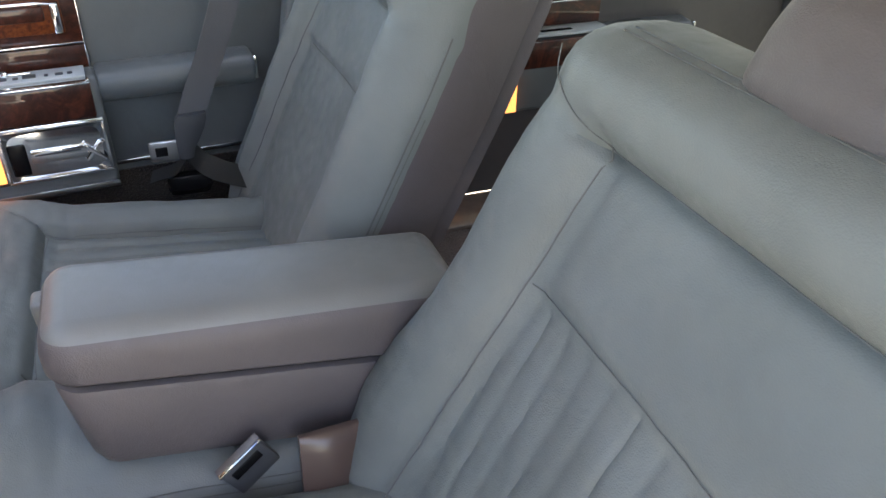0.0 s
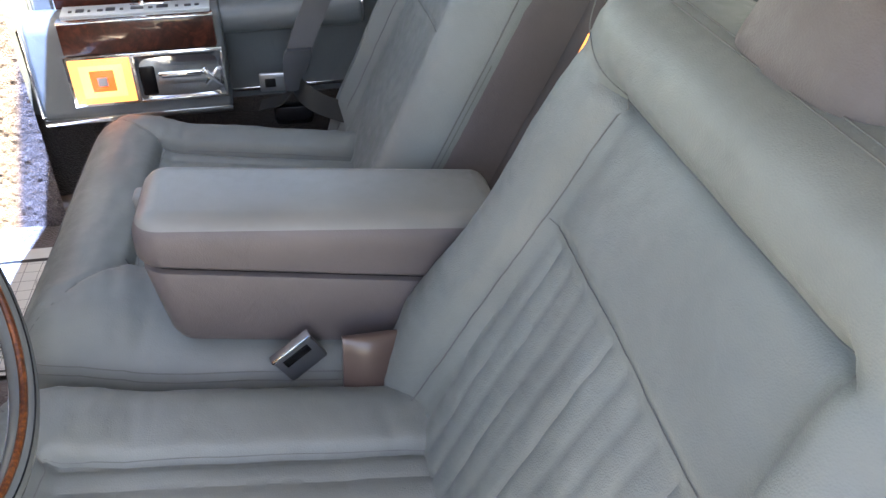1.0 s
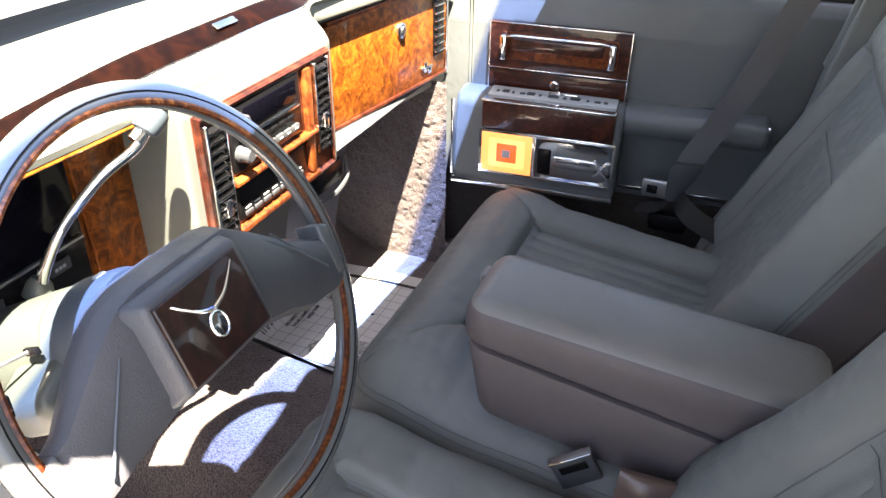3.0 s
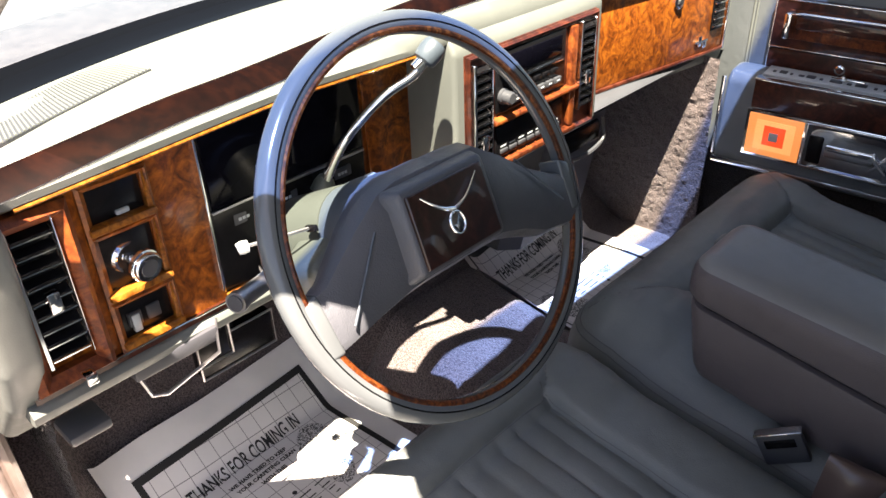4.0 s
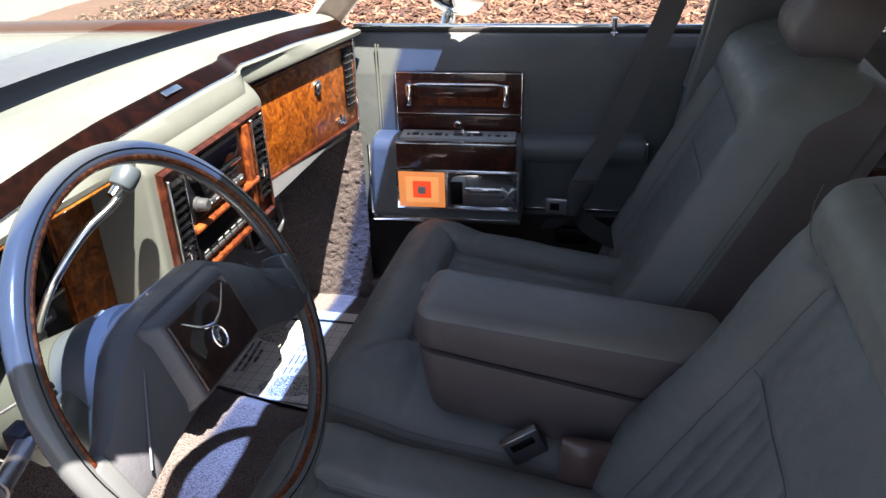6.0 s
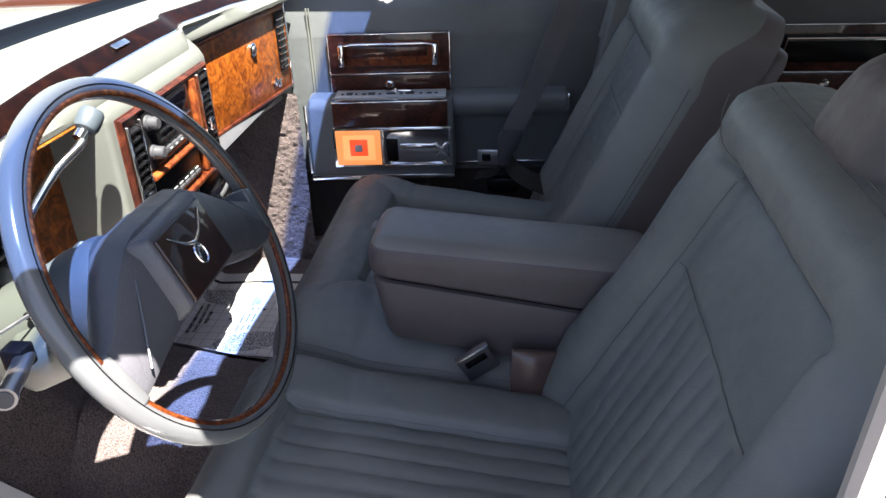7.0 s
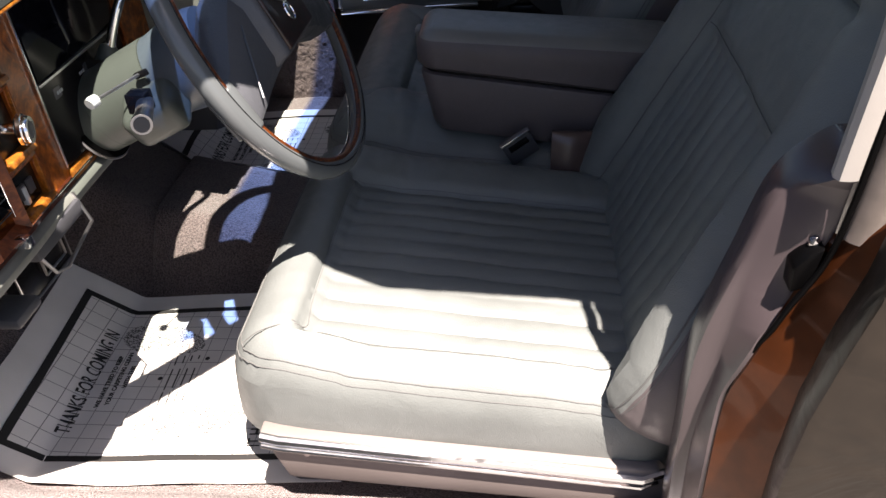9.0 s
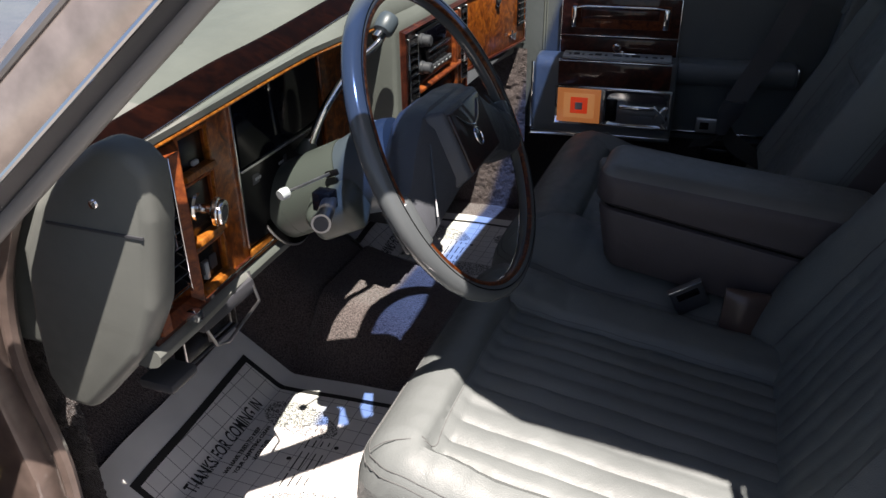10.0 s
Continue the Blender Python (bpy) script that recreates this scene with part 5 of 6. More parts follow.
# seat bases with side trim
for st, y0, y1 in ((drv, -0.600, -0.075), (psg, -0.05, 0.585)):
    part("base", box((-0.375, y0 + 0.012, 0.268), (0.10, y1 - 0.012, 0.40), 0.01), CHARCOAL, st)
bm = prism([(-0.385, 0.405), (-0.36, 0.325), (0.10, 0.282), (0.115, 0.322), (0.09, 0.357)], 1, -0.624, -0.600, 0.004)
sp = part("side_panel", bm, SKIRT, drv, "grey-beige plastic side skirt")
part("chrome_strip", tube([(-0.382, -0.628, 0.404), (-0.36, -0.628, 0.398), (-0.10, -0.628, 0.367), (0.07, -0.628, 0.344), (0.10, -0.622, 0.352)], 0.006, 8), CHROME, sp)
part("chrome_strip", tube([(-0.382, -0.630, 0.392), (-0.36, -0.630, 0.386), (-0.10, -0.630, 0.355), (0.07, -0.629, 0.332), (0.09, -0.624, 0.338)], 0.0035, 8), CHROME, sp)
part("screw", turned([(0.0001, 0.003), (0.004, 0.002), (0.005, 0)], look((-0.33, -0.624, 0.372), (-0.33, -5, 0.377)) @ pose(0, 0, 0, 180), 10), CHROME, sp)
part("seat_track", box((-0.30, -0.585, 0.262), (0.16, -0.56, 0.285), 0.004), DULL, drv)

# centre armrest
arm = thing("centre_armrest", (-0.05, 0.03, 0.52), "grey leather fold-down centre armrest with lid", "armrest")
AM = pose(-0.240, 0.035, 0.0, 0, 0, 0)


def plan(z, d, x1=0.43):
    """Rounded outline of the armrest at height z, drawn in by d."""
    pts = []
    for cx, cy, a0, rr in ((x1 - 0.030, 0.045, 0, 0.025), (0.030, 0.042, 90, 0.030), (0.030, -0.042, 180, 0.030), (x1 - 0.030, -0.045, 270, 0.025)):
        for k in range(9):
            q = radians(a0 + 11.25 * k)
            pts.append((cx + (rr - d) * math.cos(q) if rr > d else cx, cy + (rr - d) * math.sin(q) if rr > d else cy, z))
    return pts


def tilt(bm):
    for v in bm.verts:
        if v.co.z < 0.61:
            v.co.x += 0.17 * (0.61 - v.co.z) * max(0.0, 1 - v.co.x / 0.30)
        v.co.z -= max(0, v.co.x) * (0.09 + 0.07 * smooth01((0.655 - v.co.z) / 0.03))
    bm.transform(AM)
    return bm


part("box_body", tilt(loft([plan(0.506, 0.014), plan(0.510, 0.006), plan(0.520, 0.002), plan(0.56, 0.001), plan(0.604, 0.001), plan(0.609, 0.003), plan(0.6115, 0.008)])), SEAT_SIDE_SHADED, arm, "grey-brown storage box")
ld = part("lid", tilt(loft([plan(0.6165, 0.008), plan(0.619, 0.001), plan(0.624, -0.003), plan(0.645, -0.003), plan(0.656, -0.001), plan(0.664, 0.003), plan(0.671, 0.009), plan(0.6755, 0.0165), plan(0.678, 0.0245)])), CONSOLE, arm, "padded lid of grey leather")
# lid sides get a darker, browner material; warm reflected light is put into colour
ld.data.materials.append(SEAT_SIDE_SHADED)
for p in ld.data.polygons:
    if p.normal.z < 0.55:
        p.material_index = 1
part("gap_line", tilt(loft([plan(0.609, 0.0095), plan(0.619, 0.0095)])), BLACK, arm)
part("pull_tab", tilt(box((-0.016, 0.035, 0.59), (0.004, 0.065, 0.645), 0.006, 3)), CONSOLE, ld)

# belt buckles between the seats
bu = thing("belt_buckle", (-0.06, -0.068, 0.47), "dark belt buckle with bright edge between the seats", "seat belt buckle")
bmx = pose(-0.075, -0.062, 0.485, 0, -28, 18)
part("buckle_body", box((-0.027, -0.006, -0.024), (0.027, 0.006, 0.020), 0.003, m=bmx), CHARCOAL, bu)
part("bright_edge", box((-0.028, -0.0068, 0.0195), (0.028, 0.0068, 0.0225), 0.001, m=bmx), CHROME, bu)
part("button", box((-0.018, -0.0075, 0.002), (0.018, -0.0055, 0.014), 0.001, m=bmx), BLACK, bu)
bs = thing("belt_sleeve", (0.0, -0.085, 0.44), "brown plastic belt sleeve pushed between the cushions", "belt sleeve")
bm = loft([[(x, -0.012 * math.cos(x * 38) * k + d, h) for x, d in [(x, 0.0) for x in lin(-0.036, 0.036, 9)] + [(x, 0.006) for x in lin(0.036, -0.036, 9)]] for h, k in ((-0.030, 0.9), (-0.02, 1.0), (0.0, 1.0), (0.02, 0.95), (0.032, 0.8), (0.038, 0.4), (0.040, 0.0))])
bm.transform(pose(0.012, -0.082, 0.478, 0, 0, 0) @ pose(0, 0, 0, -12, 4, 6))
part("sleeve", bm, BROWNWEB, bs)
part("bright_clip", box((0.016, -0.121, 0.444), (0.026, -0.112, 0.460), 0.003), CHROME, bs)
part("sleeve_lip", box((-0.022, -0.110, 0.446), (0.020, -0.100, 0.452), 0.002), BROWNWEB, bs)

# ================================================================ passenger front door (local x along the door)
DM = pose(-0.46, 0.715, 0, 0, 0, 4.0)
door = thing("door_1", (-0.2, 0.73, 0.30), "closed passenger door with grey vinyl, dark wood and armrest", "car door", "passenger side doors", "structure")


def dbox(name, lo, hi, mat, parent, r=0.004, label="", seg=2):
    return part(name, box(lo, hi, r, seg, m=DM), mat, parent, label)


bm = prism([(0.0, 0.46), (0.0, 0.80), (0.008, 0.86), (0.022, 0.882), (0.045, 0.888), (0.075, 0.885), (0.075, 0.30), (0.02, 0.30)], 0, -0.115, 0.64, 0.004, m=DM)
part("door_panel", bm, DOORSKIN, door)
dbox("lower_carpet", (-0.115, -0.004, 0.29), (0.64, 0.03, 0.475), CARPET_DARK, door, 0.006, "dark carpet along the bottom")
part("stitched_seam", tube([DM @ Vector((-0.052, -0.001, z)) for z in lin(0.66, 0.865, 30)], 0.0022, 6), PAD, door)
part("stitched_seam", tube([DM @ Vector((-0.046, -0.001, z)) for z in lin(0.66, 0.865, 30)], 0.0018, 6), PAD, door)
# upper wood plate with pull handle
pl = dbox("wood_plate", (-0.008, -0.012, 0.716), (0.268, 0.002, 0.808), DARKWOOD, door, 0.002, "dark glossy wood plate with chrome lines")
for z in (0.8055, 0.7155):
    dbox("chrome_line", (-0.009, -0.0135, z), (0.269, -0.010, z + 0.0022), CHROME, pl, 0.0005)
for x in (-0.0095, 0.267):
    dbox("chrome_line", (x, -0.0135, 0.668), (x + 0.0022, -0.010, 0.808), CHROME, pl, 0.0005)
dbox("handle_recess", (0.018, -0.0145, 0.735), (0.245, -0.0115, 0.790), REDWOOD, pl, 0.004)
hd = part("pull_handle", tube([DM @ Vector(p) for p in [(0.024, -0.014, 0.742), (0.024, -0.034, 0.752), (0.026, -0.036, 0.786), (0.05, -0.040, 0.790), (0.21, -0.040, 0.790), (0.234, -0.036, 0.786), (0.236, -0.034, 0.752), (0.236, -0.014, 0.742)]], lambda t: 0.0050 if t < 0.25 or t > 0.75 else 0.0026, 10), CHROME, pl, "chrome pull handle")
for x in (0.017, 0.229):
    dbox("handle_post", (x, -0.040, 0.740), (x + 0.014, -0.013, 0.789), CHROME, hd, 0.004)
dbox("grip", (0.04, -0.043, 0.762), (0.22, -0.030, 0.786), DARKWOOD, hd, 0.004)
lo_ = dbox("wood_strip", (-0.008, -0.010, 0.670), (0.268, 0.002, 0.712), DARKWOOD, door, 0.002, "dark wood strip with round badge")
part("badge", turned([(0.0095, 0), (0.0095, 0.002), (0.007, 0.0035), (0.0005, 0.0035)], DM @ pose(0.127, -0.010, 0.690, 90, 0, 0), 18), CHROME, lo_)
part("badge_core", turned([(0.006, 0.0034), (0.0055, 0.0045), (0.0005, 0.0045)], DM @ pose(0.127, -0.010, 0.690, 90, 0, 0), 14), DARKWOOD, lo_)
# armrest body
bm = prism([(-0.012, 0.485), (-0.078, 0.490), (-0.084, 0.505), (-0.078, 0.60), (-0.070, 0.655), (-0.055, 0.672), (-0.02, 0.676), (0.01, 0.670), (0.01, 0.485)], 0, -0.060, 0.275, 0.008, 3, m=DM)
part("armrest", bm, DOORSKIN, door)
bm = prism([(0.0, 0.62), (-0.050, 0.622), (-0.062, 0.640), (-0.062, 0.660), (-0.05, 0.672), (-0.02, 0.676), (0.01, 0.676)], 0, 0.272, 0.535, 0.008, 3, m=DM)
part("arm_pad", bm, DOORSKIN, door, "padded grey armrest")
dbox("arm_cap", (0.533, -0.05, 0.628), (0.541, -0.004, 0.672), CHROME, door, 0.004)
# switch plate and wood lip
swm = DM @ pose(0, -0.04, 0.674, 4, 0, 0)
sw = part("switch_plate", box((0.005, -0.022, 0.0), (0.258, 0.022, 0.005), 0.001, m=swm), PEWTER, door, "grey metal switch plate")
for x, w in ((0.018, 0.006), (0.030, 0.014), (0.050, 0.005), (0.066, 0.010), (0.080, 0.016), (0.104, 0.006), (0.122, 0.022), (0.152, 0.008), (0.166, 0.020), (0.198, 0.006), (0.214, 0.012), (0.232, 0.008)):
    part("switch", box((x, -0.009, 0.004), (x + w, 0.004 if w > 0.012 else -0.001, 0.0068), 0.001, m=swm), CHARCOAL, sw)
part("toggle", box((0.138, -0.005, 0.005), (0.147, 0.004, 0.017), 0.002, m=swm), CHROME, sw)
part("toggle", box((0.12, 0.006, 0.005), (0.18, 0.010, 0.009), 0.002, m=swm), CHROME, sw)
dbox("wood_lip", (0.0, -0.088, 0.614), (0.262, -0.062, 0.672), DARKWOOD, door, 0.004, "dark wood armrest lip")
dbox("chrome_line", (0.0, -0.0895, 0.6715), (0.262, -0.064, 0.6745), CHROME, door, 0.001)
# lamp and inside handle
fr = dbox("lamp_frame", (-0.004, -0.086, 0.516), (0.270, -0.070, 0.612), CHROME, door, 0.002, "chrome bordered lamp and handle frame")
lp = dbox("lamp_lens", (0.002, -0.0885, 0.522), (0.106, -0.080, 0.606), AMBER, door, 0.002, "lit amber courtesy lamp with red centre")
dbox("pale_band", (0.018, -0.0895, 0.534), (0.092, -0.087, 0.595), PALEAMBER, lp, 0.002)
dbox("red_core", (0.034, -0.0905, 0.545), (0.076, -0.086, 0.586), REDLENS, lp, 0.002)
dbox("reflector", (0.046, -0.092, 0.556), (0.063, -0.090, 0.573), PEWTER, lp, 0.001)
hb = dbox("handle_bowl", (0.114, -0.0800, 0.522), (0.265, -0.075, 0.606), BLACK, door, 0.002, "dark bowl with chrome lever")
for lo, hi in (((0.110, -0.0895, 0.518), (0.269, -0.080, 0.5225)), ((0.110, -0.0895, 0.6055), (0.269, -0.080, 0.610)), ((0.265, -0.0895, 0.5225), (0.269, -0.080, 0.6055)), ((0.110, -0.0895, 0.5225), (0.114, -0.080, 0.6055))):
    dbox("bowl_rim", lo, hi, CHROME, hb, 0.001)
part("bowl_face", sheet(lambda u, v: DM @ Vector((0.1145 + 0.150 * u, -0.0880 + 0.0072 * math.sqrt(max(0.0, math.sin(math.pi * u) * math.sin(math.pi * v))), 0.5230 + 0.082 * v)), lin(0, 1, 24), lin(0, 1, 16)), MIRRORDARK, hb, "curved mirror-dark bowl")
lv = dbox("door_lever", (0.150, -0.0905, 0.549), (0.236, -0.083, 0.572), CHROME, hb, 0.003, "flat chrome door lever")
dbox("lever_groove", (0.156, -0.0912, 0.5625), (0.226, -0.090, 0.5655), CHARCOAL, lv, 0.0005)
dbox("lever_block", (0.118, -0.089, 0.530), (0.146, -0.081, 0.586), BLACK, hb, 0.004)
for sgn in (-1, 1):
    part("pivot_arm", box((-0.021, -0.002, -0.0035), (0.021, 0.002, 0.0035), 0.001, m=DM @ pose(0.246, -0.0915 - 0.002 * sgn, 0.556) @ pose(0, 0, 0, 0, sgn * 50, 0)), CHROME, hb)
dbox("chrome_strip", (-0.062, -0.090, 0.486), (0.275, -0.078, 0.498), CHROME, door, 0.003)
dbox("chrome_edge", (-0.066, -0.084, 0.50), (-0.058, -0.075, 0.665), CHROME, door, 0.003)
dbox("chrome_line", (0.275, -0.008, 0.488), (0.62, 0.0, 0.496), CHROME, door, 0.002)
# belt line, glass, lock pin
dbox("belt_trim", (-0.11, 0.040, 0.884), (0.66, 0.052, 0.900), CHROME, door, 0.003)
dbox("belt_seal", (-0.11, 0.030, 0.882), (0.66, 0.040, 0.894), RUBBER, door, 0.003)
bm = sheet(lambda u, v: DM @ Vector((-0.11 + 0.16 * v * (1 - u) + 0.73 * u, 0.06 - 0.13 * v, 0.885 + 0.36 * v)), lin(0, 1, 4), lin(0, 1, 6))
part("window_pane", bm, SIDEGLASS, door).visible_shadow = False
part("lock_pin", tube([DM @ Vector((0.455, 0.018, z)) for z in (0.88, 0.905, 0.918)], lambda t: 0.004 + 0.0025 * t, 10), CHROME, door)
part("lock_collar", turned([(0.008, 0), (0.008, 0.004), (0.005, 0.006)], DM @ pose(0.455, 0.018, 0.884), 12), CHROME, door)
# outer skin
bm = prism([(0.078, 0.24), (0.105, 0.45), (0.105, 0.62), (0.085, 0.86), (0.06, 0.888), (0.055, 0.24)], 0, -0.3, 0.66, 0.005, m=DM)
part("door_skin", bm, PAINT, door)
mir = thing("door_mirror", (-0.40, 0.80, 0.89), "chrome outside mirror on the passenger door", "mirror")
bm = turned([(0.012, 0), (0.05, 0.01), (0.062, 0.04), (0.064, 0.07), (0.060, 0.075)], Matrix.Translation((-0.39, 0.845, 0.955)) @ pose(0, 0, 0, 0, 90, -20) @ Matrix.Diagonal((0.72, 1.3, 1, 1)), 24)
part("housing", bm, CHROME, mir)
part("mirror_glass", turned([(0.056, 0), (0.056, 0.002), (0.0005, 0.002)], Matrix.Translation((-0.39, 0.845, 0.955)) @ pose(0, 0, 0, 0, 90, -20) @ pose(0, 0, 0.074) @ Matrix.Diagonal((0.72, 1.3, 1, 1)), 24), metal("mirror_glass", (0.9, 0.92, 0.92), 0.01), mir)
part("stalk", tube([(-0.37, 0.79, 0.88), (-0.37, 0.82, 0.91), (-0.37, 0.845, 0.93)], 0.016, 10), CHROME, mir)

# seat belt on the passenger side
belt = thing("seat_belt", (-0.05, 0.66, 0.45), "dark grey shoulder belt hanging with latch plate", "seat belt", "")


def ribbon(pts, w, th, across):
    across = Vector(across).normalized()
    rs = []
    for k, p in enumerate(pts):
        d = (pts[min(k + 1, len(pts) - 1)] - pts[max(k - 1, 0)]).normalized()
        nn = across.cross(d).normalized()
        rs.append([p + across * w / 2 + nn * th, p + across * w / 2 - nn * th, p - across * w / 2 - nn * th, p - across * w / 2 + nn * th])
    return loft(rs)


pts = spline([(0.16, 0.672, 1.20), (0.10, 0.655, 0.97), (0.02, 0.645, 0.75), (-0.035, 0.64, 0.63), (-0.056, 0.640, 0.570)], 8)
part("webbing", ribbon(pts, 0.046, 0.0012, (0.95, 0.1, -0.3)), WEB, belt)
lt = part("latch_plate", box((-0.125, 0.632, 0.525), (-0.07, 0.640, 0.562), 0.004), DULL, belt, "grey metal latch plate")
part("latch_slot", box((-0.115, 0.630, 0.535), (-0.095, 0.633, 0.552), 0.002), BLACK, lt)
part("latch_grip", loft([[(x + dx, 0.634 + dy, z) for dx, dy in ((-w, -0.006), (-0.6 * w, -0.010), (0.6 * w, -0.010), (w, -0.006), (w, 0.008), (-w, 0.008))] for x, z, w in ((-0.066, 0.528, 0.012), (-0.064, 0.545, 0.015), (-0.059, 0.562, 0.020), (-0.054, 0.580, 0.0245), (-0.049, 0.598, 0.0255), (-0.046, 0.606, 0.022))]), CHARCOAL, belt)
part("lower_webbing", ribbon(spline([(-0.062, 0.645, 0.545), (-0.045, 0.64, 0.515), (-0.01, 0.635, 0.49), (0.05, 0.64, 0.462)], 6), 0.040, 0.0012, (0.3, 0.5, 0.8)), RUBBER, belt)
part("lower_webbing", ribbon(spline([(-0.060, 0.650, 0.530), (-0.085, 0.642, 0.505), (-0.115, 0.645, 0.496), (-0.13, 0.65, 0.490)], 6), 0.036, 0.0012, (0.2, 0.9, 0.2)), RUBBER, belt)
part("retractor", box((-0.105, 0.635, 0.45), (-0.03, 0.665, 0.492), 0.012), BLACK, belt)

# ================================================================ passenger rear door and rear seat
rdoor = thing("door_2", (0.85, 0.76, 0.30), "closed rear door with dark wood plate and lit lamp", "car door", "passenger side doors", "structure")
bm = prism([(0.735, 0.30), (0.735, 0.80), (0.745, 0.87), (0.765, 0.89), (0.80, 0.888), (0.80, 0.30)], 0, 0.32, 1.36, 0.005)
# vinyl darker than the front door's: the dim rear cabin is put into its colour
part("door_panel", bm, leather("rear_vinyl_shaded", (0.075, 0.070, 0.072), 0.45, 0.5), rdoor)
pl = part("wood_plate", box((0.44, 0.722, 0.715), (0.79, 0.736, 0.815), 0.002), DARKWOOD, rdoor, "dark wood plate with pull handle")
part("handle_recess", box((0.52, 0.7195, 0.735), (0.76, 0.7225, 0.795), 0.003), BLACK, pl)
part("pull_handle", tube([(0.525, 0.720, 0.745), (0.525, 0.70, 0.755), (0.53, 0.698, 0.79), (0.75, 0.698, 0.79), (0.755, 0.70, 0.755), (0.755, 0.72, 0.745)], 0.004, 8), CHROME, pl)
ws2 = part("wood_strip", box((0.49, 0.724, 0.665), (0.79, 0.736, 0.711), 0.002), DARKWOOD, rdoor)
part("badge", turned([(0.0095, 0), (0.0095, 0.002), (0.0005, 0.0035)], pose(0.63, 0.724, 0.688, 90, 0, 0), 18), CHROME, ws2)
for z in (0.8145, 0.7125):
    part("chrome_line", box((0.488, 0.719, z), (0.792, 0.723, z + 0.0022), 0.0005), CHROME, pl)
part("armrest", prism([(0.74, 0.50), (0.672, 0.51), (0.668, 0.63), (0.68, 0.655), (0.74, 0.66)], 0, 0.44, 0.81, 0.008, 3), DOORSKIN, rdoor)
part("arm_pad", prism([(0.74, 0.60), (0.69, 0.605), (0.682, 0.63), (0.69, 0.655), (0.74, 0.66)], 0, 0.80, 1.005, 0.008, 3), DOORSKIN, rdoor)
part("arm_cap", box((1.004, 0.69, 0.61), (1.012, 0.735, 0.655), 0.003), CHROME, rdoor)
ash = part("ashtray_lid", box((0.56, 0.675, 0.658), (0.79, 0.73, 0.664), 0.002), PEWTER, rdoor, "bright ashtray lid")
part("lid_slot", box((0.64, 0.69, 0.6635), (0.71, 0.70, 0.666), 0.001), BLACK, ash)
part("wood_lip", box((0.48, 0.664, 0.60), (0.79, 0.676, 0.655), 0.003), DARKWOOD, rdoor)
lm = part("lamp_lens", box((0.485, 0.660, 0.515), (0.58, 0.670, 0.595), 0.002), AMBER, rdoor, "lit amber courtesy lamp")
part("red_core", box((0.515, 0.657, 0.535), (0.55, 0.661, 0.575), 0.002), REDLENS, lm)
part("belt_trim", box((0.32, 0.775, 0.888), (1.36, 0.79, 0.902), 0.003), CHROME, rdoor)
bm = sheet(lambda u, v: (0.33 + 0.95 * u, 0.785 - 0.13 * v, 0.89 + 0.36 * v), lin(0, 1, 4), lin(0, 1, 4))
part("window_pane", bm, REARGLASS, rdoor)

rs = thing("rear_bench", (1.2, 0.0, 0.27), "grey leather rear bench seat", "rear seat")
part("cushion", pillow(0, 0.55, lambda u: 0.64, 0.07, lambda u, v: 0.01 * math.sin(u * 5) + ribs(v, 0.06, 0.004), -0.20, pose(0.95, 0, 0.50, 0, 6, 0), 0.02), SEAT, rs)
part("backrest", pillow(-0.05, 0.55, lambda u: 0.64, 0.07, lambda u, v: ribs(v, 0.06, 0.004), -0.12, Matrix(((math.sin(0.4), 0, -math.cos(0.4), 1.38), (0, 1, 0, 0), (math.cos(0.4), 0, math.sin(0.4), 0.46), (0, 0, 0, 1))), 0.02), SEAT, rs)

# ================================================================ paper floor mats


def paper_material():
    m, t, b = nodes_of("printed_paper")
    co = t.nodes.new("ShaderNodeTexCoord")
    sep = t.nodes.new("ShaderNodeSeparateXYZ")
    t.links.new(co.outputs["Object"], sep.inputs[0])

    def math2(op, a, bv):
        n_ = t.nodes.new("ShaderNodeMath")
        n_.operation = op
        for s, v in zip(n_.inputs, (a, bv)):
            if hasattr(v, "default_value"):
                t.links.new(v, s)
            elif v is not None:
                s.default_value = v
        return n_.outputs[0]
    gx = math2('LESS_THAN', math2('FRACT', math2('MULTIPLY', sep.outputs["X"], 38.0), None), 0.045)
    gy = math2('LESS_THAN', math2('FRACT', math2('MULTIPLY', sep.outputs["Y"], 38.0), None), 0.045)
    grid = math2('MAXIMUM', gx, gy)
    wr = tex(t, "ShaderNodeTexNoise", 9, Detail=5.0)
    base = ramp(t, wr.outputs[0], [(0.3, (0.60, 0.59, 0.57)), (0.7, (0.70, 0.69, 0.67))])
    t.links.new(mixed(t, base, (0.22, 0.22, 0.22), grid), b.inputs["Base Color"])
    b.inputs["Roughness"].default_value = 0.8
    bump(t, b, wr.outputs[0], 0.3, 0.004)
    return m


PAPER = paper_material()
PAPERW = plastic("paper_border", (0.66, 0.65, 0.63), 0.8, 300, 0.1)
INK = plastic("printing_ink", (0.012, 0.012, 0.012), 0.7)


def halftone():
    m, t, b = nodes_of("halftone_print")
    sp = tex(t, "ShaderNodeTexNoise", 420, Detail=2.0)
    t.links.new(ramp(t, sp.outputs[0], [(0.46, (0.08, 0.08, 0.08)), (0.54, (0.6, 0.59, 0.57))]), b.inputs["Base Color"])
    b.inputs["Roughness"].default_value = 0.8
    return m


HALF = halftone()


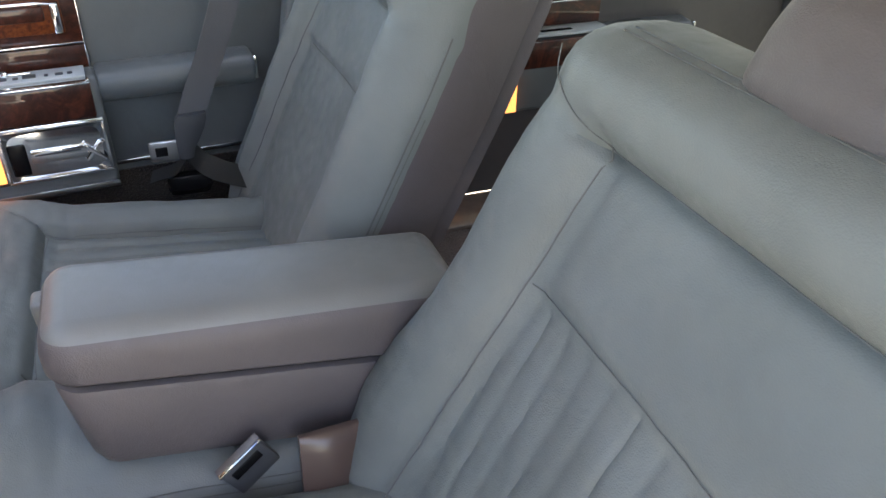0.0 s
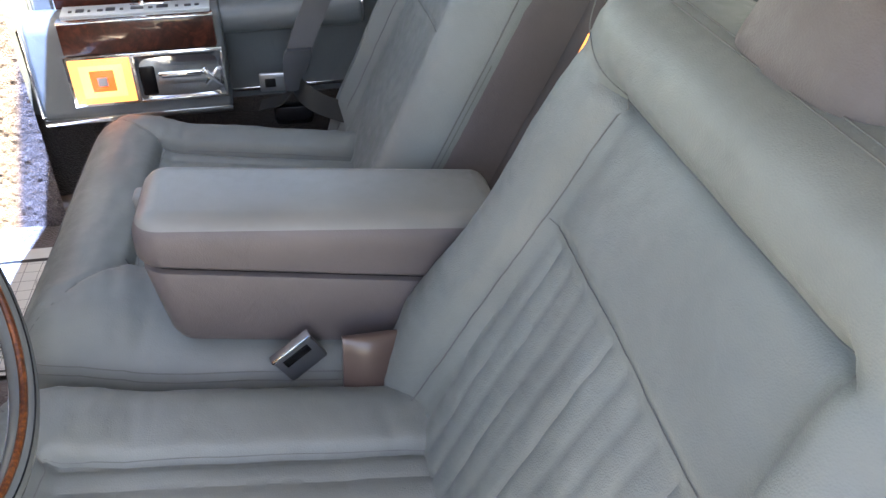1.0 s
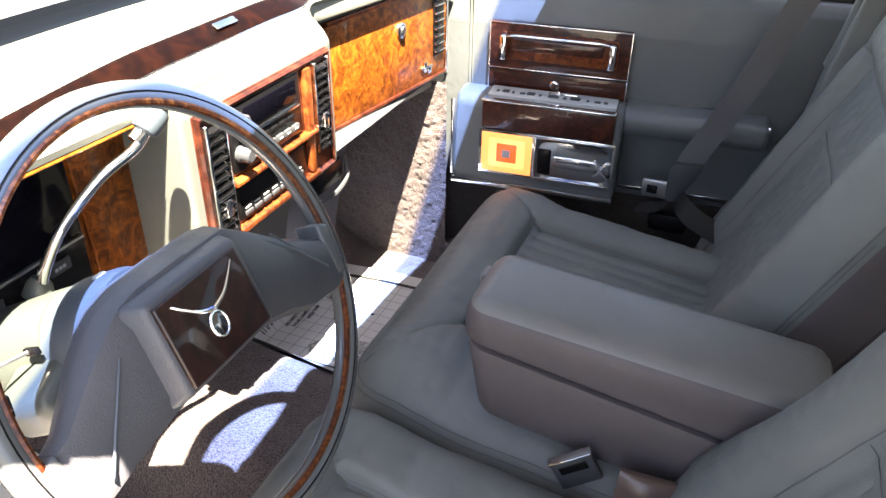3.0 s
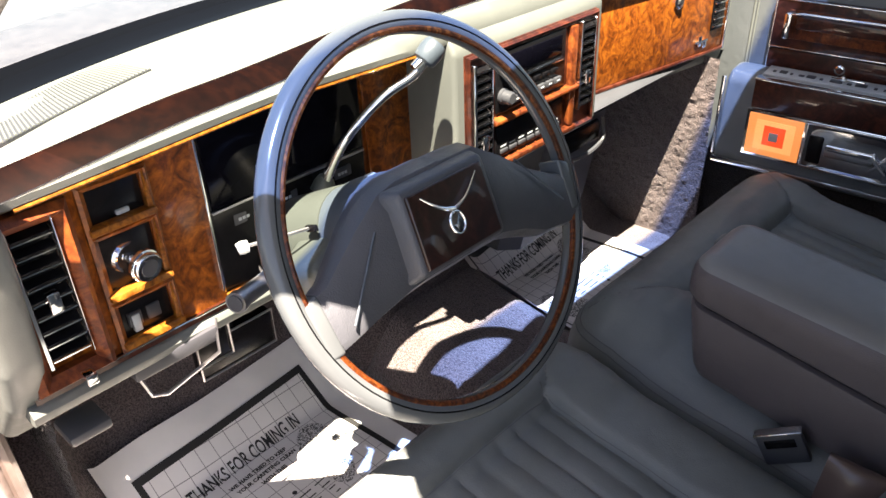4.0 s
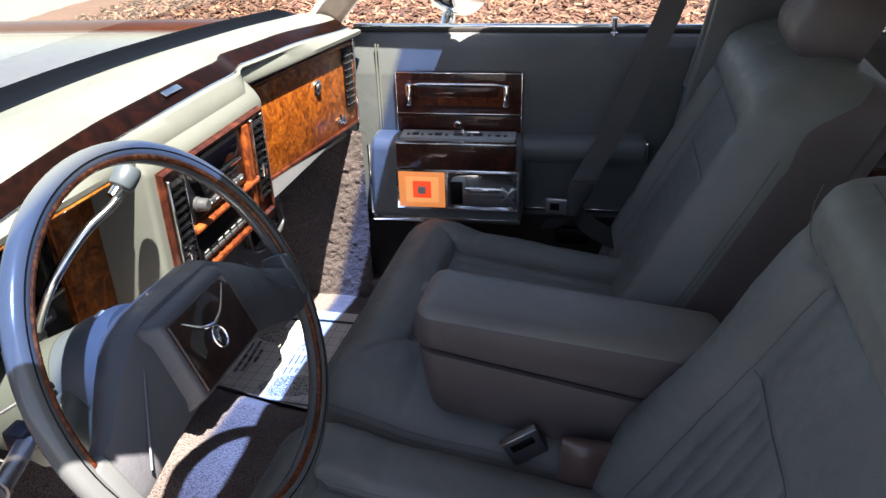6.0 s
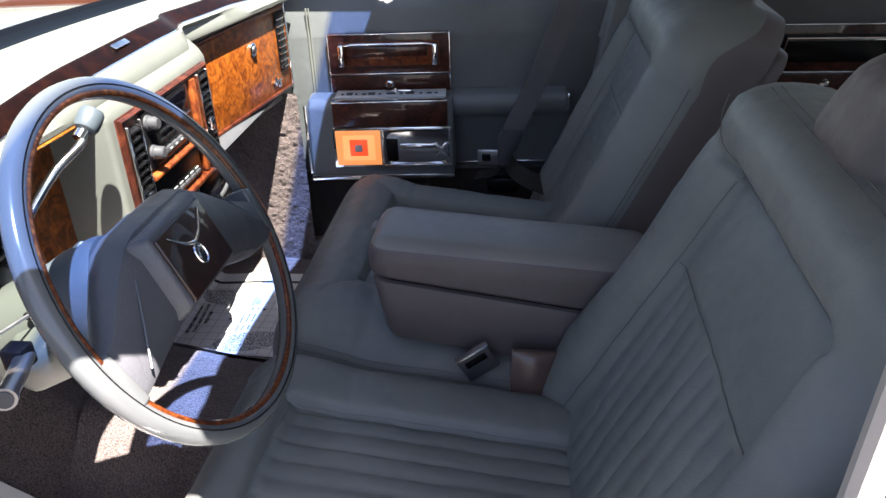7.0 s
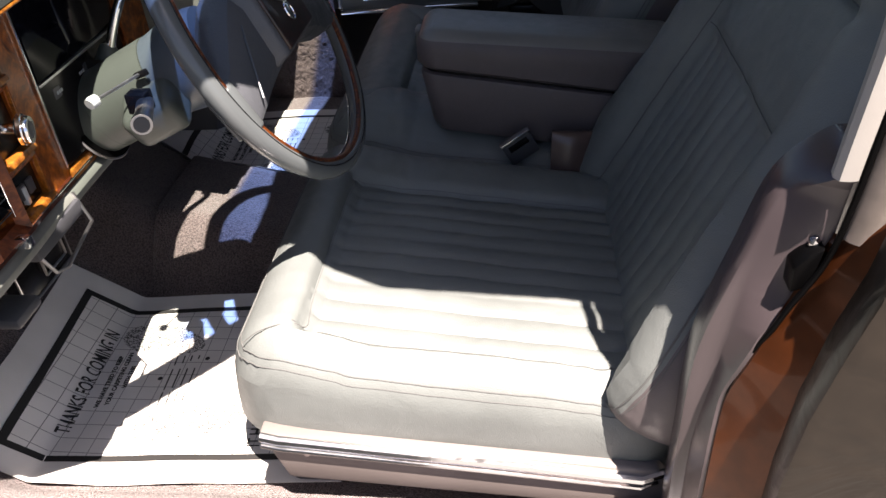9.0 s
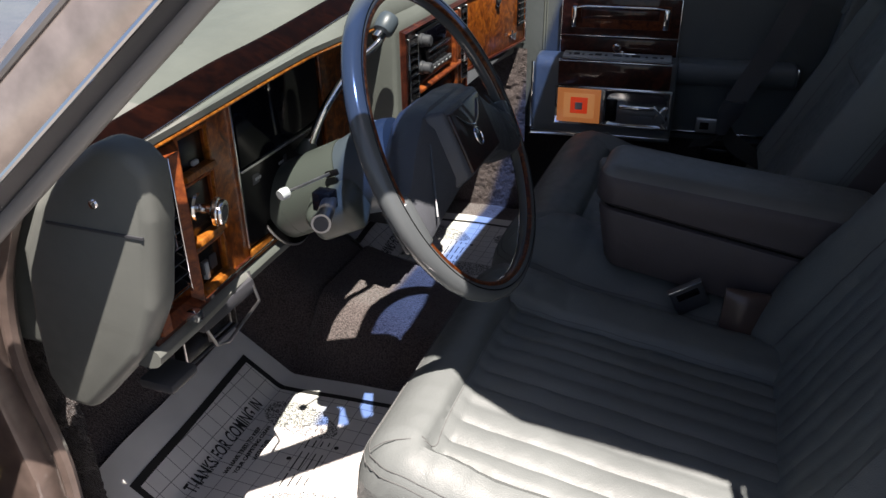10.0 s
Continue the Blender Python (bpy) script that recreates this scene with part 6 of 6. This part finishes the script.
def paper_mat(ox, oy, rz, label, seed):
    """Mat with its own axes: p across (to the reader's right), q away from the reader."""
    mt = thing("floor_mat", (ox, oy, 0.27), label, "paper floor mat", "paper floor mats")
    F = pose(ox, oy, 0, 0, 0, rz - 90 + 180)   # p -> +y, q -> -x

    def lay(p, q, lift):
        w = F @ Vector((p, q, 0))
        z = floor_z(w.x, w.y) + 0.007 + 0.004 * noise.noise((p * 9 + seed, q * 9, seed)) + 0.010 * max(0, noise.noise((p * 3 + seed, q * 3, 4)))
        return Vector((w.x, w.y, z + lift))

    def plate(p0, p1, q0, q1, lift, nx=10, ny=10):
        bm = sheet(lambda a, c: lay(a, c, lift), lin(p0, p1, nx), lin(q0, q1, ny), 0.0006)
        return bm
    W, Q0, Q1 = 0.200, -0.26, 0.26
    part("sheet", plate(-W, W, Q0, Q1, 0.0, 50, 60), PAPERW, mt)
    part("printed_field", plate(-W + 0.048, W - 0.048, Q0 + 0.048, Q1 - 0.048, 0.0010, 40, 50), PAPER, mt)
    for p0, p1, q0, q1 in ((-W + 0.038, W - 0.038, Q1 - 0.048, Q1 - 0.038), (-W + 0.038, W - 0.038, Q0 + 0.038, Q0 + 0.048), (-W + 0.038, -W + 0.048, Q0 + 0.048, Q1 - 0.048), (W - 0.048, W - 0.038, Q0 + 0.048, Q1 - 0.048)):
        part("border_bar", plate(p0, p1, q0, q1, 0.0014, 40 if p1 - p0 > 0.05 else 3, 40 if q1 - q0 > 0.05 else 3), INK, mt)
    for words, size, p, q in (("THANKS FOR COMING IN", 0.0260, -0.112, 0.155), ("IT HA", 0.0260, -0.140, -0.135), ("WE HAVE TRIED TO KEEP", 0.0095, -0.060, 0.131), ("YOUR CARPETING CLEAN", 0.0095, -0.055, 0.117), ("WITH THIS", 0.0095, -0.020, 0.103)):
        bm = letters(words, size, Matrix.Identity(4))
        for v in bm.verts:
            k = 1.0 if size < 0.02 else 0.70
            v.co = lay(p + v.co.x * k, q + v.co.y * (1.05 if size > 0.02 else 1.0), 0.0018 + max(0, v.co.z))
        part("lettering", bm, INK, mt)
    for row in range(4):
        for k, (a, w) in enumerate(((-0.06, 0.03), (-0.025, 0.045), (0.028, 0.02))):
            part("print_bar", plate(a + 0.004 * row, a + w, 0.040 - 0.012 * row, 0.0420 - 0.012 * row, 0.0016, 6, 2), INK, mt)
    for cp, cq, rp, rq, an in ((0.085, 0.075, 0.034, 0.075, -0.25), (-0.09, -0.02, 0.034, 0.085, 0.2), (0.075, -0.13, 0.034, 0.075, -0.15)):
        bm = bmesh.new()
        c = bm.verts.new(lay(cp, cq, 0.0016))
        ring = []
        for k in range(40):
            t = 2 * math.pi * k / 40
            x, y = rp * math.cos(t) * (1 + 0.18 * math.sin(t)), rq * math.sin(t)
            ring.append(bm.verts.new(lay(cp + x * math.cos(an) - y * math.sin(an), cq + x * math.sin(an) + y * math.cos(an), 0.0016)))
        for k in range(40):
            bm.faces.new((c, ring[k], ring[(k + 1) % 40]))
        part("shoe_print", bm, HALF, mt)
    for p, q in ((0.0, 0.055), (0.04, -0.01)):
        part("dot", turned([(0.004, 0), (0.0005, 0.0004)], Matrix.Translation(lay(p, q, 0.0016)), 12), INK, mt)
    return mt


paper_mat(-0.580, -0.400, 3.0, "white paper floor mat with black border and greeting", 1.0)
paper_mat(-0.600, 0.352, 4.0, "white paper floor mat in the passenger footwell", 5.0)


# ================================================================ planting bed beyond the passenger side
random.seed(4)
MULCH = plastic("wood_mulch", (0.075, 0.038, 0.026), 0.9, 80, 0.8)


def chip_material():
    m, t, b = nodes_of("mulch_chips")
    g = t.nodes.new("ShaderNodeNewGeometry")
    t.links.new(ramp(t, g.outputs["Random Per Island"], [(0.0, (0.025, 0.012, 0.009)), (0.6, (0.10, 0.045, 0.03)), (1.0, (0.22, 0.13, 0.085))]), b.inputs["Base Color"])
    b.inputs["Roughness"].default_value = 0.9
    return m


single("planting_bed", sheet(lambda u, v: (u, v, 0.06 + 0.03 * noise.noise((u * 3, v * 3, 0)) + 0.012 * noise.noise((u * 21, v * 21, 3))), lin(-5, 5, 120), lin(4.3, 9.0, 60), 0.12), MULCH, "dark brown bark mulch planting bed", "ground", kind="structure")
verts, faces = [], []
for k in range(9000):
    x, y = random.uniform(-4.5, 3.5), 4.4 + 4.4 * random.random() ** 1.3
    q = pose(x, y, 0.075 + 0.03 * noise.noise((x * 3, y * 3, 0)) + random.uniform(0, 0.02), random.uniform(-35, 35), random.uniform(-35, 35), random.uniform(0, 360))
    l, w, h = random.uniform(0.012, 0.05), random.uniform(0.005, 0.014), random.uniform(0.003, 0.008)
    o = len(verts)
    verts += [q @ Vector((sx * l, sy * w, sz * h)) for sx in (-1, 1) for sy in (-1, 1) for sz in (-1, 1)]
    faces += [[o + i for i in f] for f in ((0, 1, 3, 2), (4, 6, 7, 5), (0, 4, 5, 1), (2, 3, 7, 6), (0, 2, 6, 4), (1, 5, 7, 3))]
me = bpy.data.meshes.new("bark_chips")
me.from_pydata(verts, [], faces)
me.materials.append(chip_material())
tagged(new("bark_chips", me), "loose brown bark chips on the planting bed", "mulch", kind="stuff")
